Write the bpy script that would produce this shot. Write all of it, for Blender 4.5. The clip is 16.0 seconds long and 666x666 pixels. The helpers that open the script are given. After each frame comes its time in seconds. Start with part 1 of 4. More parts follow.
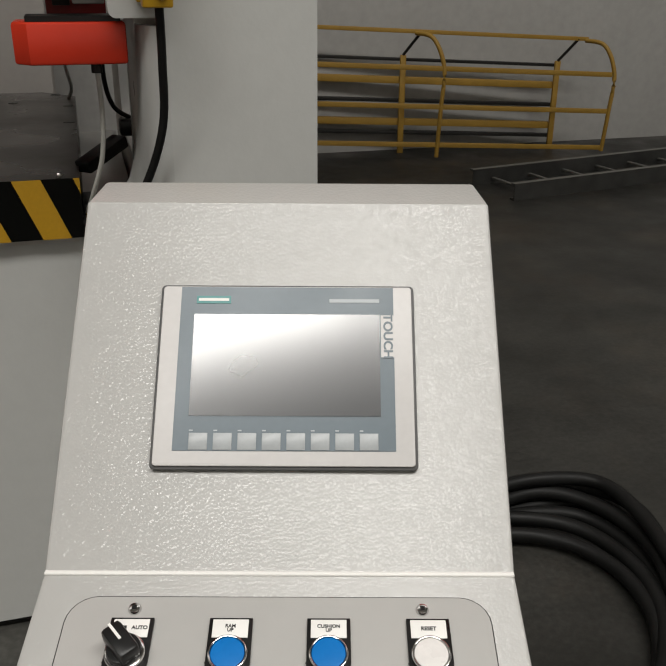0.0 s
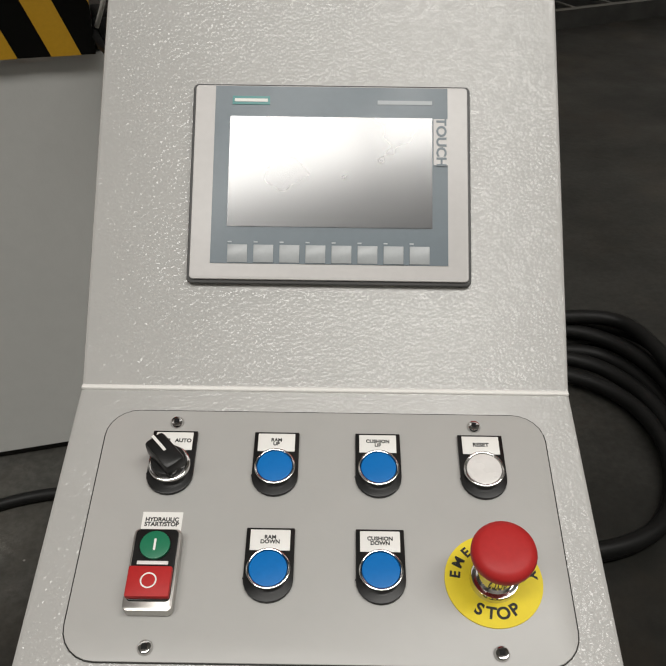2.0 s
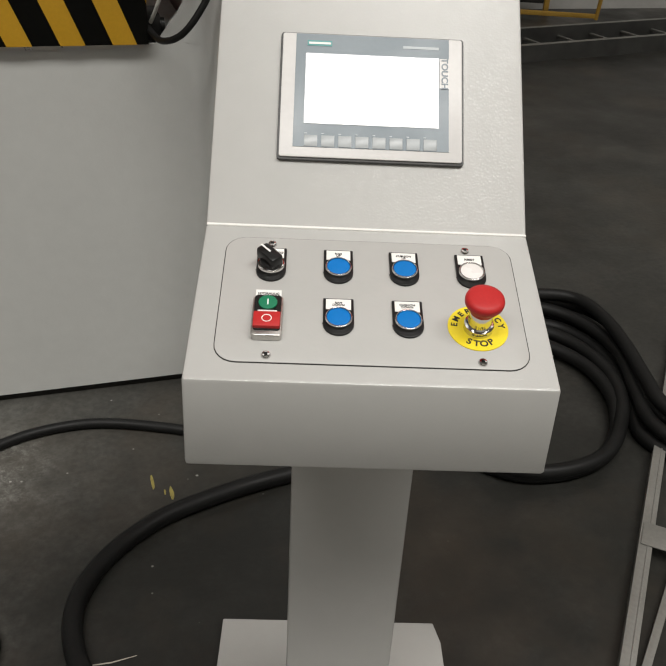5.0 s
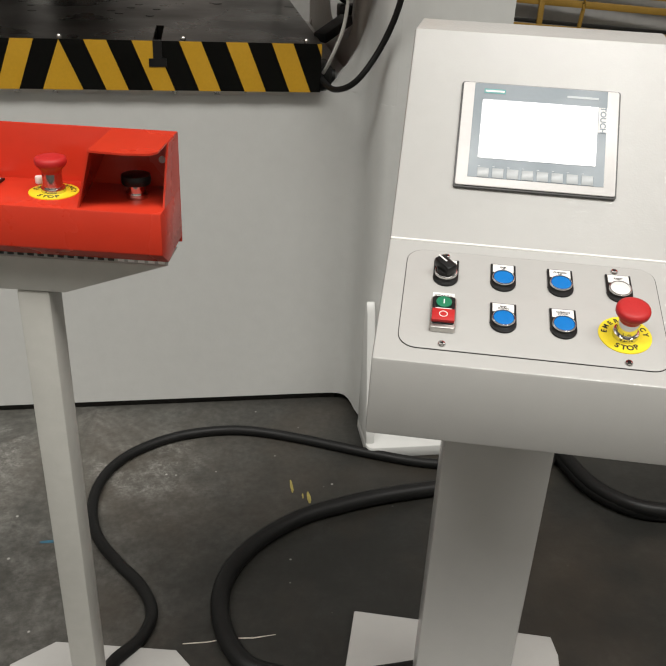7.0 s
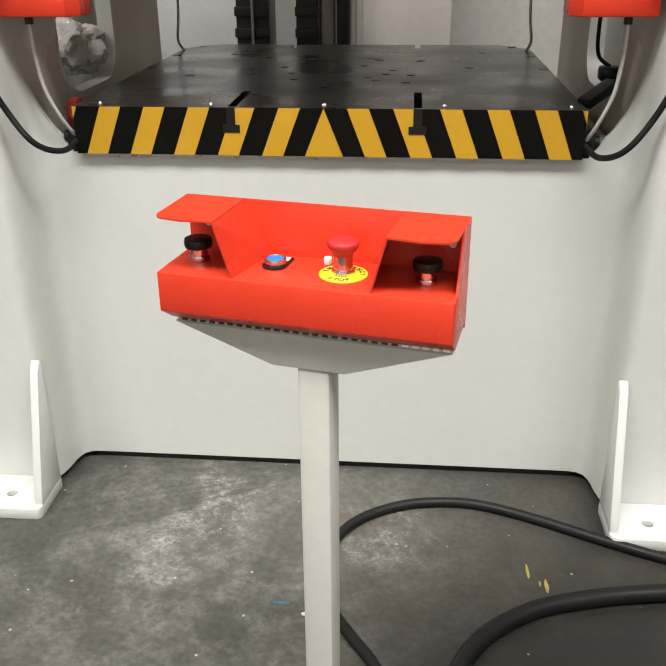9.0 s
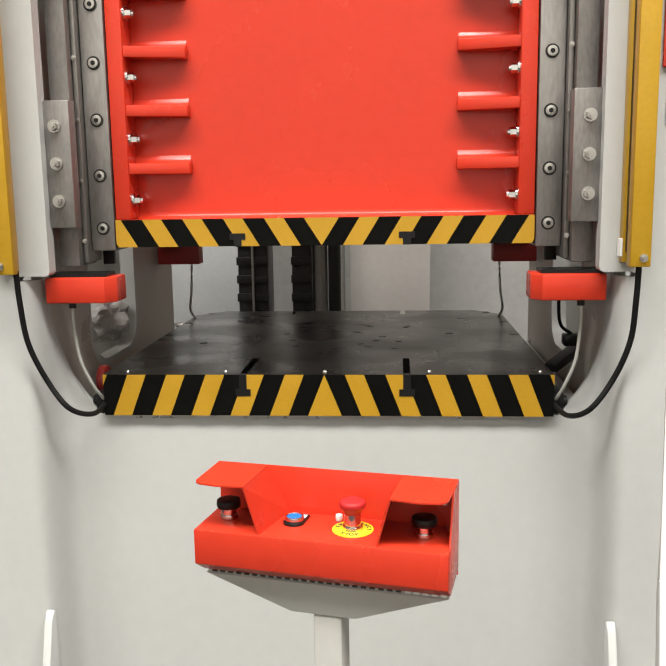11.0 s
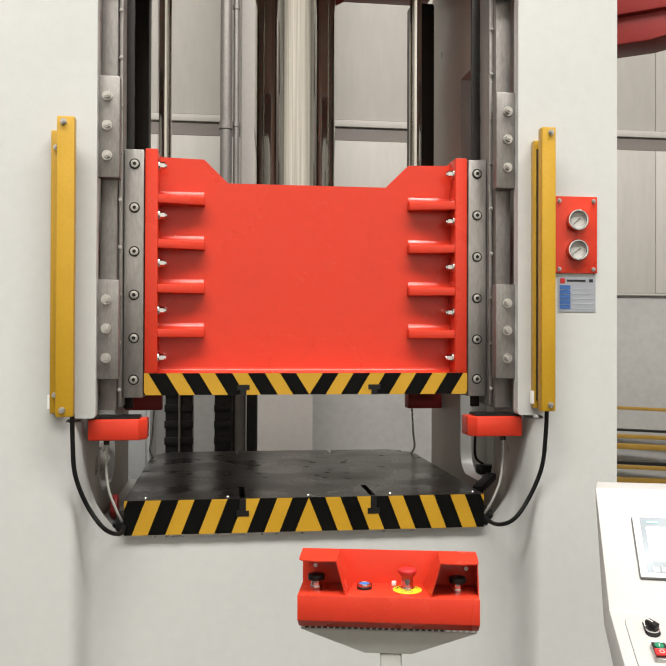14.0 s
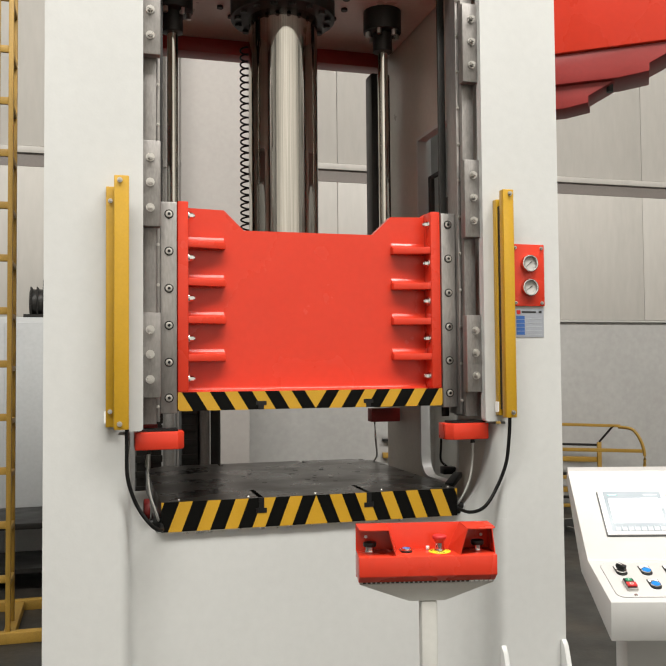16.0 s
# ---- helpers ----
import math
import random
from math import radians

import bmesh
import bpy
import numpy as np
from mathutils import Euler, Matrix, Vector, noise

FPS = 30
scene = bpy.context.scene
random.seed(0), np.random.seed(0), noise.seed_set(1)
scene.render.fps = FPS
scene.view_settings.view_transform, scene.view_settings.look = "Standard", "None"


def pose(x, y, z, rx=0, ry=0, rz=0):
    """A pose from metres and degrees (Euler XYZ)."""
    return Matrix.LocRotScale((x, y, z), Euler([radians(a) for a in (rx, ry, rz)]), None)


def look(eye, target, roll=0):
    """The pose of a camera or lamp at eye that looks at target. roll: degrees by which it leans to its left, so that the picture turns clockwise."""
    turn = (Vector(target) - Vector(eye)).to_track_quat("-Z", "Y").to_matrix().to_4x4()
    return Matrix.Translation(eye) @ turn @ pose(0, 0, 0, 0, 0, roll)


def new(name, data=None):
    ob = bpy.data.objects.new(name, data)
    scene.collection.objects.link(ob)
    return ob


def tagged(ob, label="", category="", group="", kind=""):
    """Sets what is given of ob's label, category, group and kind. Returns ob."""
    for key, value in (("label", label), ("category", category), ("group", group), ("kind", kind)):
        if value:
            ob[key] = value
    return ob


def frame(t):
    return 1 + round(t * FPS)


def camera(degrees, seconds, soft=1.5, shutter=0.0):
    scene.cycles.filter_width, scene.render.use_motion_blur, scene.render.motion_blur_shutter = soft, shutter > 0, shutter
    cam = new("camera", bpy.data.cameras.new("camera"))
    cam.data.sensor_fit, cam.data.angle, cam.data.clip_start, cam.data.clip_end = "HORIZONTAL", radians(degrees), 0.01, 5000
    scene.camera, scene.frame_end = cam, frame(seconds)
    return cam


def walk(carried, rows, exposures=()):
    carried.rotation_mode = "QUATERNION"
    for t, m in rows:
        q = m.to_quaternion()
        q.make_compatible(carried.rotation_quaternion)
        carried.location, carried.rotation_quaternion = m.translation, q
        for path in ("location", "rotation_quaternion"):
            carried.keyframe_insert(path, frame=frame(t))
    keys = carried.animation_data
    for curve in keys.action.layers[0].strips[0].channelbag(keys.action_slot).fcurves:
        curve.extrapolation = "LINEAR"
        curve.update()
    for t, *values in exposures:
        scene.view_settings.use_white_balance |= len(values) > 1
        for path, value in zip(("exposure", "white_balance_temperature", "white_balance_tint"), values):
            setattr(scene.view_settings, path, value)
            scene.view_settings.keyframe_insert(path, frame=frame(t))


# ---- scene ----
cam = camera(42.8, 16.0)
PATH = [
    (0, (0.605, -1.579, 1.324), (1.114, 0.186, 0.534), 0.4),
    (0.5, (0.614, -1.559, 1.307), (1.096, 0.174, 0.432), 0.3),
    (1, (0.615, -1.541, 1.301), (1.058, 0.14, 0.312), 0.0),
    (1.5, (0.609, -1.541, 1.287), (1.025, 0.116, 0.246), 0.0),
    (2, (0.584, -1.547, 1.282), (1.032, 0.056, 0.173), 0.7),
    (2.5, (0.571, -1.582, 1.284), (1.082, 0.001, 0.174), 2.2),
    (3, (0.565, -1.662, 1.288), (1.047, -0.046, 0.213), 1.6),
    (3.5, (0.544, -1.748, 1.301), (1.015, -0.096, 0.277), 1.4),
    (4, (0.508, -1.78, 1.298), (1.02, -0.134, 0.282), 2.2),
    (4.2, (0.481, -1.781, 1.296), (1.03, -0.155, 0.268), 3.0),
    (6.3, (0.372, -2.067, 1.292), (0.838, -0.422, 0.254), 4.1),
    (6.5, (0.358, -2.054, 1.298), (0.809, -0.375, 0.309), 4.0),
    (7, (0.306, -2.029, 1.314), (0.597, -0.289, 0.371), 2.8),
    (7.5, (0.243, -1.967, 1.313), (0.317, -0.214, 0.353), 2.3),
    (8, (0.199, -1.926, 1.307), (0.117, -0.188, 0.32), 0.4),
    (8.5, (0.189, -1.935, 1.317), (0.055, -0.188, 0.351), -0.2),
    (9, (0.197, -1.953, 1.34), (0.03, -0.154, 0.484), -0.5),
    (9.5, (0.209, -1.97, 1.364), (0.009, -0.115, 0.645), -1.0),
    (10, (0.228, -2.009, 1.392), (0.031, -0.105, 0.813), -1.6),
    (10.2, (0.244, -2.03, 1.403), (0.034, -0.114, 0.867), -1.4),
    (12.3, (0.043, -2.405, 1.48), (0.143, -0.411, 1.377), 0.7),
    (12.5, (0.042, -2.443, 1.48), (0.166, -0.449, 1.375), 1.0),
    (13, (0.003, -2.56, 1.477), (0.093, -0.564, 1.406), 0.4),
    (13.5, (-0.091, -2.659, 1.493), (0.058, -0.665, 1.485), 1.7),
    (14, (-0.278, -2.757, 1.485), (-0.021, -0.773, 1.503), 0.2),
    (14.5, (-0.4, -2.878, 1.501), (-0.041, -0.914, 1.614), 1.3),
    (15, (-0.489, -3.008, 1.476), (-0.058, -1.056, 1.551), 0.7),
    (15.5, (-0.611, -3.14, 1.495), (-0.151, -1.197, 1.599), 1.4),
    (16, (-0.805, -3.202, 1.47), (-0.274, -1.276, 1.549), -0.5),
]
EXPOSURES = [(0.0, -0.15), (1.0, -0.27), (2.0, -0.36), (3.0, -0.30), (3.5, -0.18), (4.2, -0.06), (6.3, 0.25), (7.0, 0.36), (8.0, 1.14), (9.0, 1.27), (10.0, 1.29), (12.3, 1.07), (14.0, 1.07), (16.0, 1.02)]
walk(cam, [(t, look(eye, target, roll)) for t, eye, target, roll in PATH], EXPOSURES)

# ---- light ----
world = bpy.data.worlds.new("world")
scene.world = world
world.use_nodes = True
world.node_tree.nodes["Background"].inputs[0].default_value = (0.75, 0.85, 1.0, 1)
world.node_tree.nodes["Background"].inputs[1].default_value = 0.05


def area(name, at, to, sx, sy, watts, colour):
    data = bpy.data.lights.new(name, "AREA")
    data.shape, data.size, data.size_y, data.energy, data.color = "RECTANGLE", sx, sy, watts, colour
    ob = new(name, data)
    ob.matrix_world = look(at, to)
    return ob


# daylight through the roof lights, in front of and behind the press
area("roof_light_front", (0.3, -5.00, 10.9), (0.3, -5.00, 0), 15.0, 2.4, 1780, (1.0, 0.975, 0.93))
area("roof_light_back", (1.0, 2.4, 10.9), (1.0, 2.4, 0), 14.0, 1.6, 105, (1.0, 0.98, 0.94))


# ---- materials ----
def material(name, colour, rough=0.5, metal=0.0, grain=0.06, scale=6.0, bump=0.0, bump_scale=300.0, coat=0.0, rough_var=0.08, stretch=(1, 1, 1), spec=0.5, relief_in_coat=False):
    m = bpy.data.materials.new(name)
    m.use_nodes = True
    t = m.node_tree
    b = t.nodes["Principled BSDF"]
    co = t.nodes.new("ShaderNodeTexCoord")
    mp = t.nodes.new("ShaderNodeMapping")
    mp.inputs["Scale"].default_value = stretch
    t.links.new(co.outputs["Object"], mp.inputs["Vector"])
    n1 = t.nodes.new("ShaderNodeTexNoise")
    n1.inputs["Scale"].default_value, n1.inputs["Detail"].default_value = scale, 6
    n2 = t.nodes.new("ShaderNodeTexNoise")
    n2.inputs["Scale"].default_value, n2.inputs["Detail"].default_value = scale * 14, 3
    for n in (n1, n2):
        t.links.new(mp.outputs["Vector"], n.inputs["Vector"])
    mixf = t.nodes.new("ShaderNodeMath")
    mixf.operation = "ADD"
    t.links.new(n1.outputs["Fac"], mixf.inputs[0])
    t.links.new(n2.outputs["Fac"], mixf.inputs[1])
    ramp = t.nodes.new("ShaderNodeMapRange")
    ramp.inputs["From Min"].default_value, ramp.inputs["From Max"].default_value = 0.7, 1.3
    ramp.inputs["To Min"].default_value, ramp.inputs["To Max"].default_value = 1 - grain, 1 + grain
    t.links.new(mixf.outputs[0], ramp.inputs["Value"])
    mul = t.nodes.new("ShaderNodeVectorMath")
    mul.operation = "SCALE"
    mul.inputs[0].default_value = colour
    t.links.new(ramp.outputs[0], mul.inputs["Scale"])
    t.links.new(mul.outputs[0], b.inputs["Base Color"])
    rr = t.nodes.new("ShaderNodeMapRange")
    rr.inputs["From Min"].default_value, rr.inputs["From Max"].default_value = 0.3, 0.7
    rr.inputs["To Min"].default_value, rr.inputs["To Max"].default_value = max(rough - rough_var, 0.02), rough + rough_var
    t.links.new(n1.outputs["Fac"], rr.inputs["Value"])
    t.links.new(rr.outputs[0], b.inputs["Roughness"])
    b.inputs["Metallic"].default_value = metal
    b.inputs["Specular IOR Level"].default_value = spec
    b.inputs["Coat Weight"].default_value = coat
    b.inputs["Coat Roughness"].default_value = 0.13 if relief_in_coat else 0.12
    if bump:
        n3 = t.nodes.new("ShaderNodeTexNoise")
        n3.inputs["Scale"].default_value, n3.inputs["Detail"].default_value = bump_scale, 0.4 if relief_in_coat else 2
        t.links.new(co.outputs["Object"], n3.inputs["Vector"])
        bp = t.nodes.new("ShaderNodeBump")
        bp.inputs["Strength"].default_value, bp.inputs["Distance"].default_value = bump, 0.002
        t.links.new(n3.outputs["Fac"], bp.inputs["Height"])
        if not relief_in_coat:
            t.links.new(bp.outputs[0], b.inputs["Normal"])
        if coat:
            t.links.new(bp.outputs[0], b.inputs["Coat Normal"])
    return m


WHITE = material("press_white_paint", (0.48, 0.483, 0.467), 0.40, grain=0.03, scale=2.0, bump=0.10, bump_scale=120)
CONSOLE = material("hammered_light_grey_paint", (0.40, 0.396, 0.381), 0.42, grain=0.02, scale=3.0, bump=0.34, bump_scale=430, coat=0.50, rough_var=0.05, relief_in_coat=True)
DECKPAINT = material("smooth_light_grey_paint", (0.41, 0.406, 0.391), 0.42, grain=0.02, scale=3.0, bump=0.05, bump_scale=160)
RED = material("red_orange_paint", (0.53, 0.036, 0.016), 0.26, grain=0.04, scale=2.5, bump=0.03, bump_scale=70, spec=0.32)
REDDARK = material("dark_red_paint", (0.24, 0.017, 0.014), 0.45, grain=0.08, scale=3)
YELLOW = material("safety_yellow_paint", (0.43, 0.245, 0.010), 0.40, grain=0.06, scale=8)
# dull ladder yellow, also darkened for the dim light round the ladders
DIMYELLOW = material("dull_dimmed_ladder_yellow", (0.34, 0.20, 0.03), 0.55, grain=0.14, scale=9)
TAPEY = material("hazard_tape_yellow", (0.42, 0.230, 0.009), 0.45, grain=0.06, scale=12)
TAPEB = material("hazard_tape_black", (0.0035, 0.0035, 0.003), 0.50, grain=0.2, scale=10, spec=0.06)
STEEL = material("ground_steel", (0.31, 0.295, 0.28), 0.42, 0.85, grain=0.16, scale=9, stretch=(1, 1, 0.25), bump=0.04)
GIB = material("milled_grey_steel", (0.235, 0.222, 0.208), 0.50, 0.65, grain=0.18, scale=11, stretch=(1, 1, 0.3))
BOLSTER = material("oiled_dark_steel_plate", (0.047, 0.042, 0.037), 0.30, 0.9, grain=0.25, scale=4, rough_var=0.10)
CHROME = material("chrome", (0.62, 0.61, 0.60), 0.12, 1.0, grain=0.03, scale=5, rough_var=0.04)
ROD = material("polished_rod_chrome", (0.43, 0.41, 0.375), 0.06, 1.0, grain=0.42, scale=2.5, rough_var=0.03, stretch=(13, 13, 0.05))
ZINC = material("zinc_plated_steel", (0.50, 0.485, 0.46), 0.32, 1.0, grain=0.1, scale=30)
DARK = material("dark_machine_steel", (0.022, 0.021, 0.019), 0.45, 0.3, grain=0.2, scale=8, spec=0.35)
RUBBER = material("black_rubber_cable", (0.0062, 0.0062, 0.006), 0.52, grain=0.25, scale=14, spec=0.22)
BLACK = material("black_plastic", (0.007, 0.007, 0.007), 0.35, grain=0.1, scale=20, spec=0.3)
BLUE = material("blue_push_cap", (0.001, 0.150, 0.47), 0.45, grain=0.04, scale=20, spec=0.25)
WCAP = material("white_push_cap", (0.72, 0.70, 0.68), 0.30, grain=0.03, scale=20, coat=0.3)
REDCAP = material("red_mushroom_cap", (0.43, 0.020, 0.020), 0.50, grain=0.06, scale=20, spec=0.3)
GREEN = material("green_push_cap", (0.004, 0.16, 0.075), 0.35, grain=0.05, scale=20)
LABEL = material("white_label", (0.80, 0.79, 0.76), 0.5, grain=0.02, scale=20)
INK = material("black_ink", (0.01, 0.01, 0.01), 0.6, grain=0.05, scale=20)
ESTOPY = material("yellow_disc", (0.78, 0.62, 0.02), 0.45, grain=0.04, scale=15)
HMIFACE = material("hmi_blue_grey_front", (0.115, 0.15, 0.175), 0.35, grain=0.04, scale=12)
HMIEDGE = material("hmi_dark_grey_gasket", (0.075, 0.075, 0.075), 0.5, grain=0.05, scale=12)
HMISILVER = material("hmi_silver_edge", (0.60, 0.585, 0.575), 0.40, grain=0.03, scale=12)
SCREEN = material("switched_off_glossy_screen", (0.045, 0.048, 0.052), 0.20, grain=0.01, scale=1.0, coat=1.0, rough_var=0.0)
SCREEN.node_tree.nodes["Principled BSDF"].inputs["IOR"].default_value = 1.85
DIAL = material("greyed_dial_face", (0.42, 0.41, 0.385), 0.35, grain=0.06, scale=20)
KEY = material("membrane_key_grey", (0.36, 0.38, 0.39), 0.35, grain=0.05, scale=30)
TEAL = material("teal_badge", (0.01, 0.20, 0.19), 0.4, grain=0.05, scale=20)
PALE = material("pale_print", (0.45, 0.48, 0.50), 0.5, grain=0.03, scale=20)
STAND = material("grey_stand_paint", (0.42, 0.415, 0.385), 0.42, grain=0.04, scale=4, bump=0.08)
PLATEBLUE = material("blue_print", (0.03, 0.10, 0.30), 0.45, grain=0.06, scale=20)
PLATEGREY = material("aluminium_plate", (0.34, 0.36, 0.40), 0.35, 0.5, grain=0.05, scale=15)
CLADDING = material("beige_wall_sheet", (0.44, 0.42, 0.385), 0.6, grain=0.05, scale=1.5, stretch=(1, 1, 0.2))
LOWWALL = material("grey_painted_wall", (0.37, 0.363, 0.347), 0.65, grain=0.08, scale=1.2)
DIMWALL = material("dark_toned_side_wall", (0.26, 0.255, 0.24), 0.7, grain=0.08, scale=1.0)
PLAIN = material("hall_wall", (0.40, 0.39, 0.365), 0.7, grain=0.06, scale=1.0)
SOUTH = material("pale_toned_south_wall", (0.74, 0.72, 0.67), 0.7, grain=0.06, scale=1.0)
GALV = material("galvanised_tray_steel", (0.13, 0.13, 0.125), 0.45, 0.8, grain=0.2, scale=12)
CABGREY = material("grey_cabinet_paint", (0.40, 0.41, 0.41), 0.5, grain=0.05, scale=3)
DULLSTEEL = material("dull_galvanised_tube", (0.17, 0.166, 0.152), 0.5, 0.2, grain=0.12, scale=9)
DUSTBAG = material("crumpled_clear_film", (0.45, 0.43, 0.41), 0.25, grain=0.2, scale=20)


def floor_material():
    m = bpy.data.materials.new("worn_sealed_concrete")
    m.use_nodes = True
    t = m.node_tree
    b = t.nodes["Principled BSDF"]
    co = t.nodes.new("ShaderNodeTexCoord")
    link = t.links.new

    def tex(scale, detail, rough=0.55):
        n = t.nodes.new("ShaderNodeTexNoise")
        n.inputs["Scale"].default_value, n.inputs["Detail"].default_value, n.inputs["Roughness"].default_value = scale, detail, rough
        link(co.outputs["Object"], n.inputs["Vector"])
        return n

    def ramp(src, stops):
        r = t.nodes.new("ShaderNodeValToRGB")
        e = r.color_ramp.elements
        e[0].position, e[0].color = stops[0][0], (*stops[0][1], 1)
        e[1].position, e[1].color = stops[1][0], (*stops[1][1], 1)
        for p, c in stops[2:]:
            e.new(p).color = (*c, 1)
        link(src, r.inputs[0])
        return r

    def mix(fac, a, c):
        x = t.nodes.new("ShaderNodeMix")
        x.data_type = "RGBA"
        link(fac, x.inputs[0])
        link(a, x.inputs[6])
        if isinstance(c, tuple):
            x.inputs[7].default_value = (*c, 1)
        else:
            link(c, x.inputs[7])
        return x.outputs[2]

    base = ramp(tex(2.2, 8).outputs["Fac"], [(0.30, (0.036, 0.035, 0.031)), (0.72, (0.076, 0.074, 0.066))])
    fine = ramp(tex(60, 4).outputs["Fac"], [(0.35, (0.75, 0.75, 0.75)), (0.70, (1.2, 1.2, 1.2))])
    mul = t.nodes.new("ShaderNodeMix")
    mul.data_type, mul.blend_type = "RGBA", "MULTIPLY"
    mul.inputs[0].default_value = 1
    link(base.outputs[0], mul.inputs[6])
    link(fine.outputs[0], mul.inputs[7])
    # the concrete is paler round the press, darker further off
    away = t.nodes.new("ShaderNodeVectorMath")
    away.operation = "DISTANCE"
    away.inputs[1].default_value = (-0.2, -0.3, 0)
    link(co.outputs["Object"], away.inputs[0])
    falloff = t.nodes.new("ShaderNodeMapRange")
    falloff.inputs["From Min"].default_value, falloff.inputs["From Max"].default_value = 0.25, 0.95
    falloff.inputs["To Min"].default_value, falloff.inputs["To Max"].default_value = 1.30, 0.48
    link(away.outputs["Value"], falloff.inputs["Value"])
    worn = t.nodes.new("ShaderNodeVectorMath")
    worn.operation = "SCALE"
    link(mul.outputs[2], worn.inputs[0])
    link(falloff.outputs[0], worn.inputs["Scale"])
    # a darker patch of concrete with an uneven edge round the console
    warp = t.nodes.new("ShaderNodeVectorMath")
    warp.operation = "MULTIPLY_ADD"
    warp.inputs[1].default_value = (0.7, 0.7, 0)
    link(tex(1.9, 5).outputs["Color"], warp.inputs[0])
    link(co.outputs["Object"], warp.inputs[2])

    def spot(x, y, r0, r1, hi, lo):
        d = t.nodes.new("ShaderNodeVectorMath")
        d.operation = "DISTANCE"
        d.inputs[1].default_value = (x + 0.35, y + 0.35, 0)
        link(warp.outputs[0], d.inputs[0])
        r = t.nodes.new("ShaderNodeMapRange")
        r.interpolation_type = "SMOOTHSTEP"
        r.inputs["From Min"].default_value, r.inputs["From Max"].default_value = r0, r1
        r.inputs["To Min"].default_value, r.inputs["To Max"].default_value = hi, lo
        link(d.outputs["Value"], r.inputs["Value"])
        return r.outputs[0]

    def times(a, c):
        n = t.nodes.new("ShaderNodeMath")
        n.operation = "MULTIPLY"
        link(a, n.inputs[0])
        link(c, n.inputs[1])
        return n.outputs[0]

    darkened = mix(spot(0.95, -0.95, 0.45, 1.15, 0.86, 0.0), worn.outputs[0], (0.0135, 0.0138, 0.0120))
    # brown tint in broad patches
    rust = ramp(tex(1.3, 6, 0.6).outputs["Fac"], [(0.50, (0, 0, 0)), (0.72, (0.45, 0.45, 0.45))])
    tinted = mix(rust.outputs[0], darkened, (0.070, 0.052, 0.036))
    # cement dust lying in front of the press, in two drifts and scattered crumbs
    broad = spot(-0.28, -0.35, 0.15, 0.80, 0.36, 0.03)
    big = ramp(tex(7.0, 9, 0.68).outputs["Fac"], [(0.44, (0.06, 0.06, 0.06)), (0.66, (1, 1, 1))])
    small = ramp(tex(34, 12, 0.80).outputs["Fac"], [(0.40, (0.10, 0.10, 0.10)), (0.66, (1, 1, 1))])
    dust = mix(times(broad, times(big.outputs[0], small.outputs[0])), tinted, (0.46, 0.45, 0.42))
    crisp = ramp(tex(62, 10, 0.85).outputs["Fac"], [(0.46, (0, 0, 0)), (0.60, (1, 1, 1))])
    flecks = times(crisp.outputs[0], big.outputs[0])
    for x, y, r, a in ((-0.24, -0.15, 0.15, 0.85), (-0.33, -0.33, 0.14, 0.55), (0.20, -0.29, 0.12, 0.60), (-0.60, -0.52, 0.16, 0.25)):
        dust = mix(times(spot(x, y, r * 0.2, r * 1.6, a, 0.0), flecks), dust, (0.46, 0.45, 0.42))
    cells = t.nodes.new("ShaderNodeTexVoronoi")
    cells.inputs["Scale"].default_value = 15.0
    link(co.outputs["Object"], cells.inputs["Vector"])
    crumb = ramp(cells.outputs["Distance"], [(0.03, (0.55, 0.55, 0.55)), (0.06, (0, 0, 0))])
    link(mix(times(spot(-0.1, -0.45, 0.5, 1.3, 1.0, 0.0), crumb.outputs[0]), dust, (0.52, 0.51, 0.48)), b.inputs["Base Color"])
    rg = ramp(tex(3.1, 6).outputs["Fac"], [(0.3, (0.30, 0.30, 0.30)), (0.7, (0.55, 0.55, 0.55))])
    link(rg.outputs[0], b.inputs["Roughness"])
    bp = t.nodes.new("ShaderNodeBump")
    b.inputs["Specular IOR Level"].default_value = 0.28
    bp.inputs["Strength"].default_value, bp.inputs["Distance"].default_value = 0.25, 0.003
    link(tex(45, 5).outputs["Fac"], bp.inputs["Height"])
    link(bp.outputs[0], b.inputs["Normal"])
    return m


# inside of the press: shade tinted into the white paint; also the floor seam
INNER = material("grey_brown_inner_tone", (0.47, 0.43, 0.375), 0.34, grain=0.06, scale=3.0, bump=0.06, bump_scale=120)
COLUMNPAINT = material("pale_column_paint", (0.38, 0.355, 0.332), 0.5, grain=0.04, scale=2.0)
PAINTY = material("worn_yellow_paint", (0.24, 0.20, 0.05), 0.6, grain=0.3, scale=60)
PAINTB = material("worn_blue_paint", (0.03, 0.11, 0.17), 0.6, grain=0.3, scale=60)
RECESS = material("shaded_recess_brown", (0.17, 0.15, 0.135), 0.6, grain=0.08, scale=4)
CONCRETE = floor_material()


# ---- building helpers ----
def box(bm, x0, x1, y0, y1, z0, z1, bevel=0.0):
    made = bmesh.ops.create_cube(bm, size=1.0)["verts"]
    for v in made:
        v.co = ((x0 + x1) / 2 + v.co.x * (x1 - x0), (y0 + y1) / 2 + v.co.y * (y1 - y0), (z0 + z1) / 2 + v.co.z * (z1 - z0))
    if bevel:
        edges = list({e for v in made for e in v.link_edges})
        bmesh.ops.bevel(bm, geom=edges, offset=bevel, segments=2, affect="EDGES", profile=0.5)
    return bm


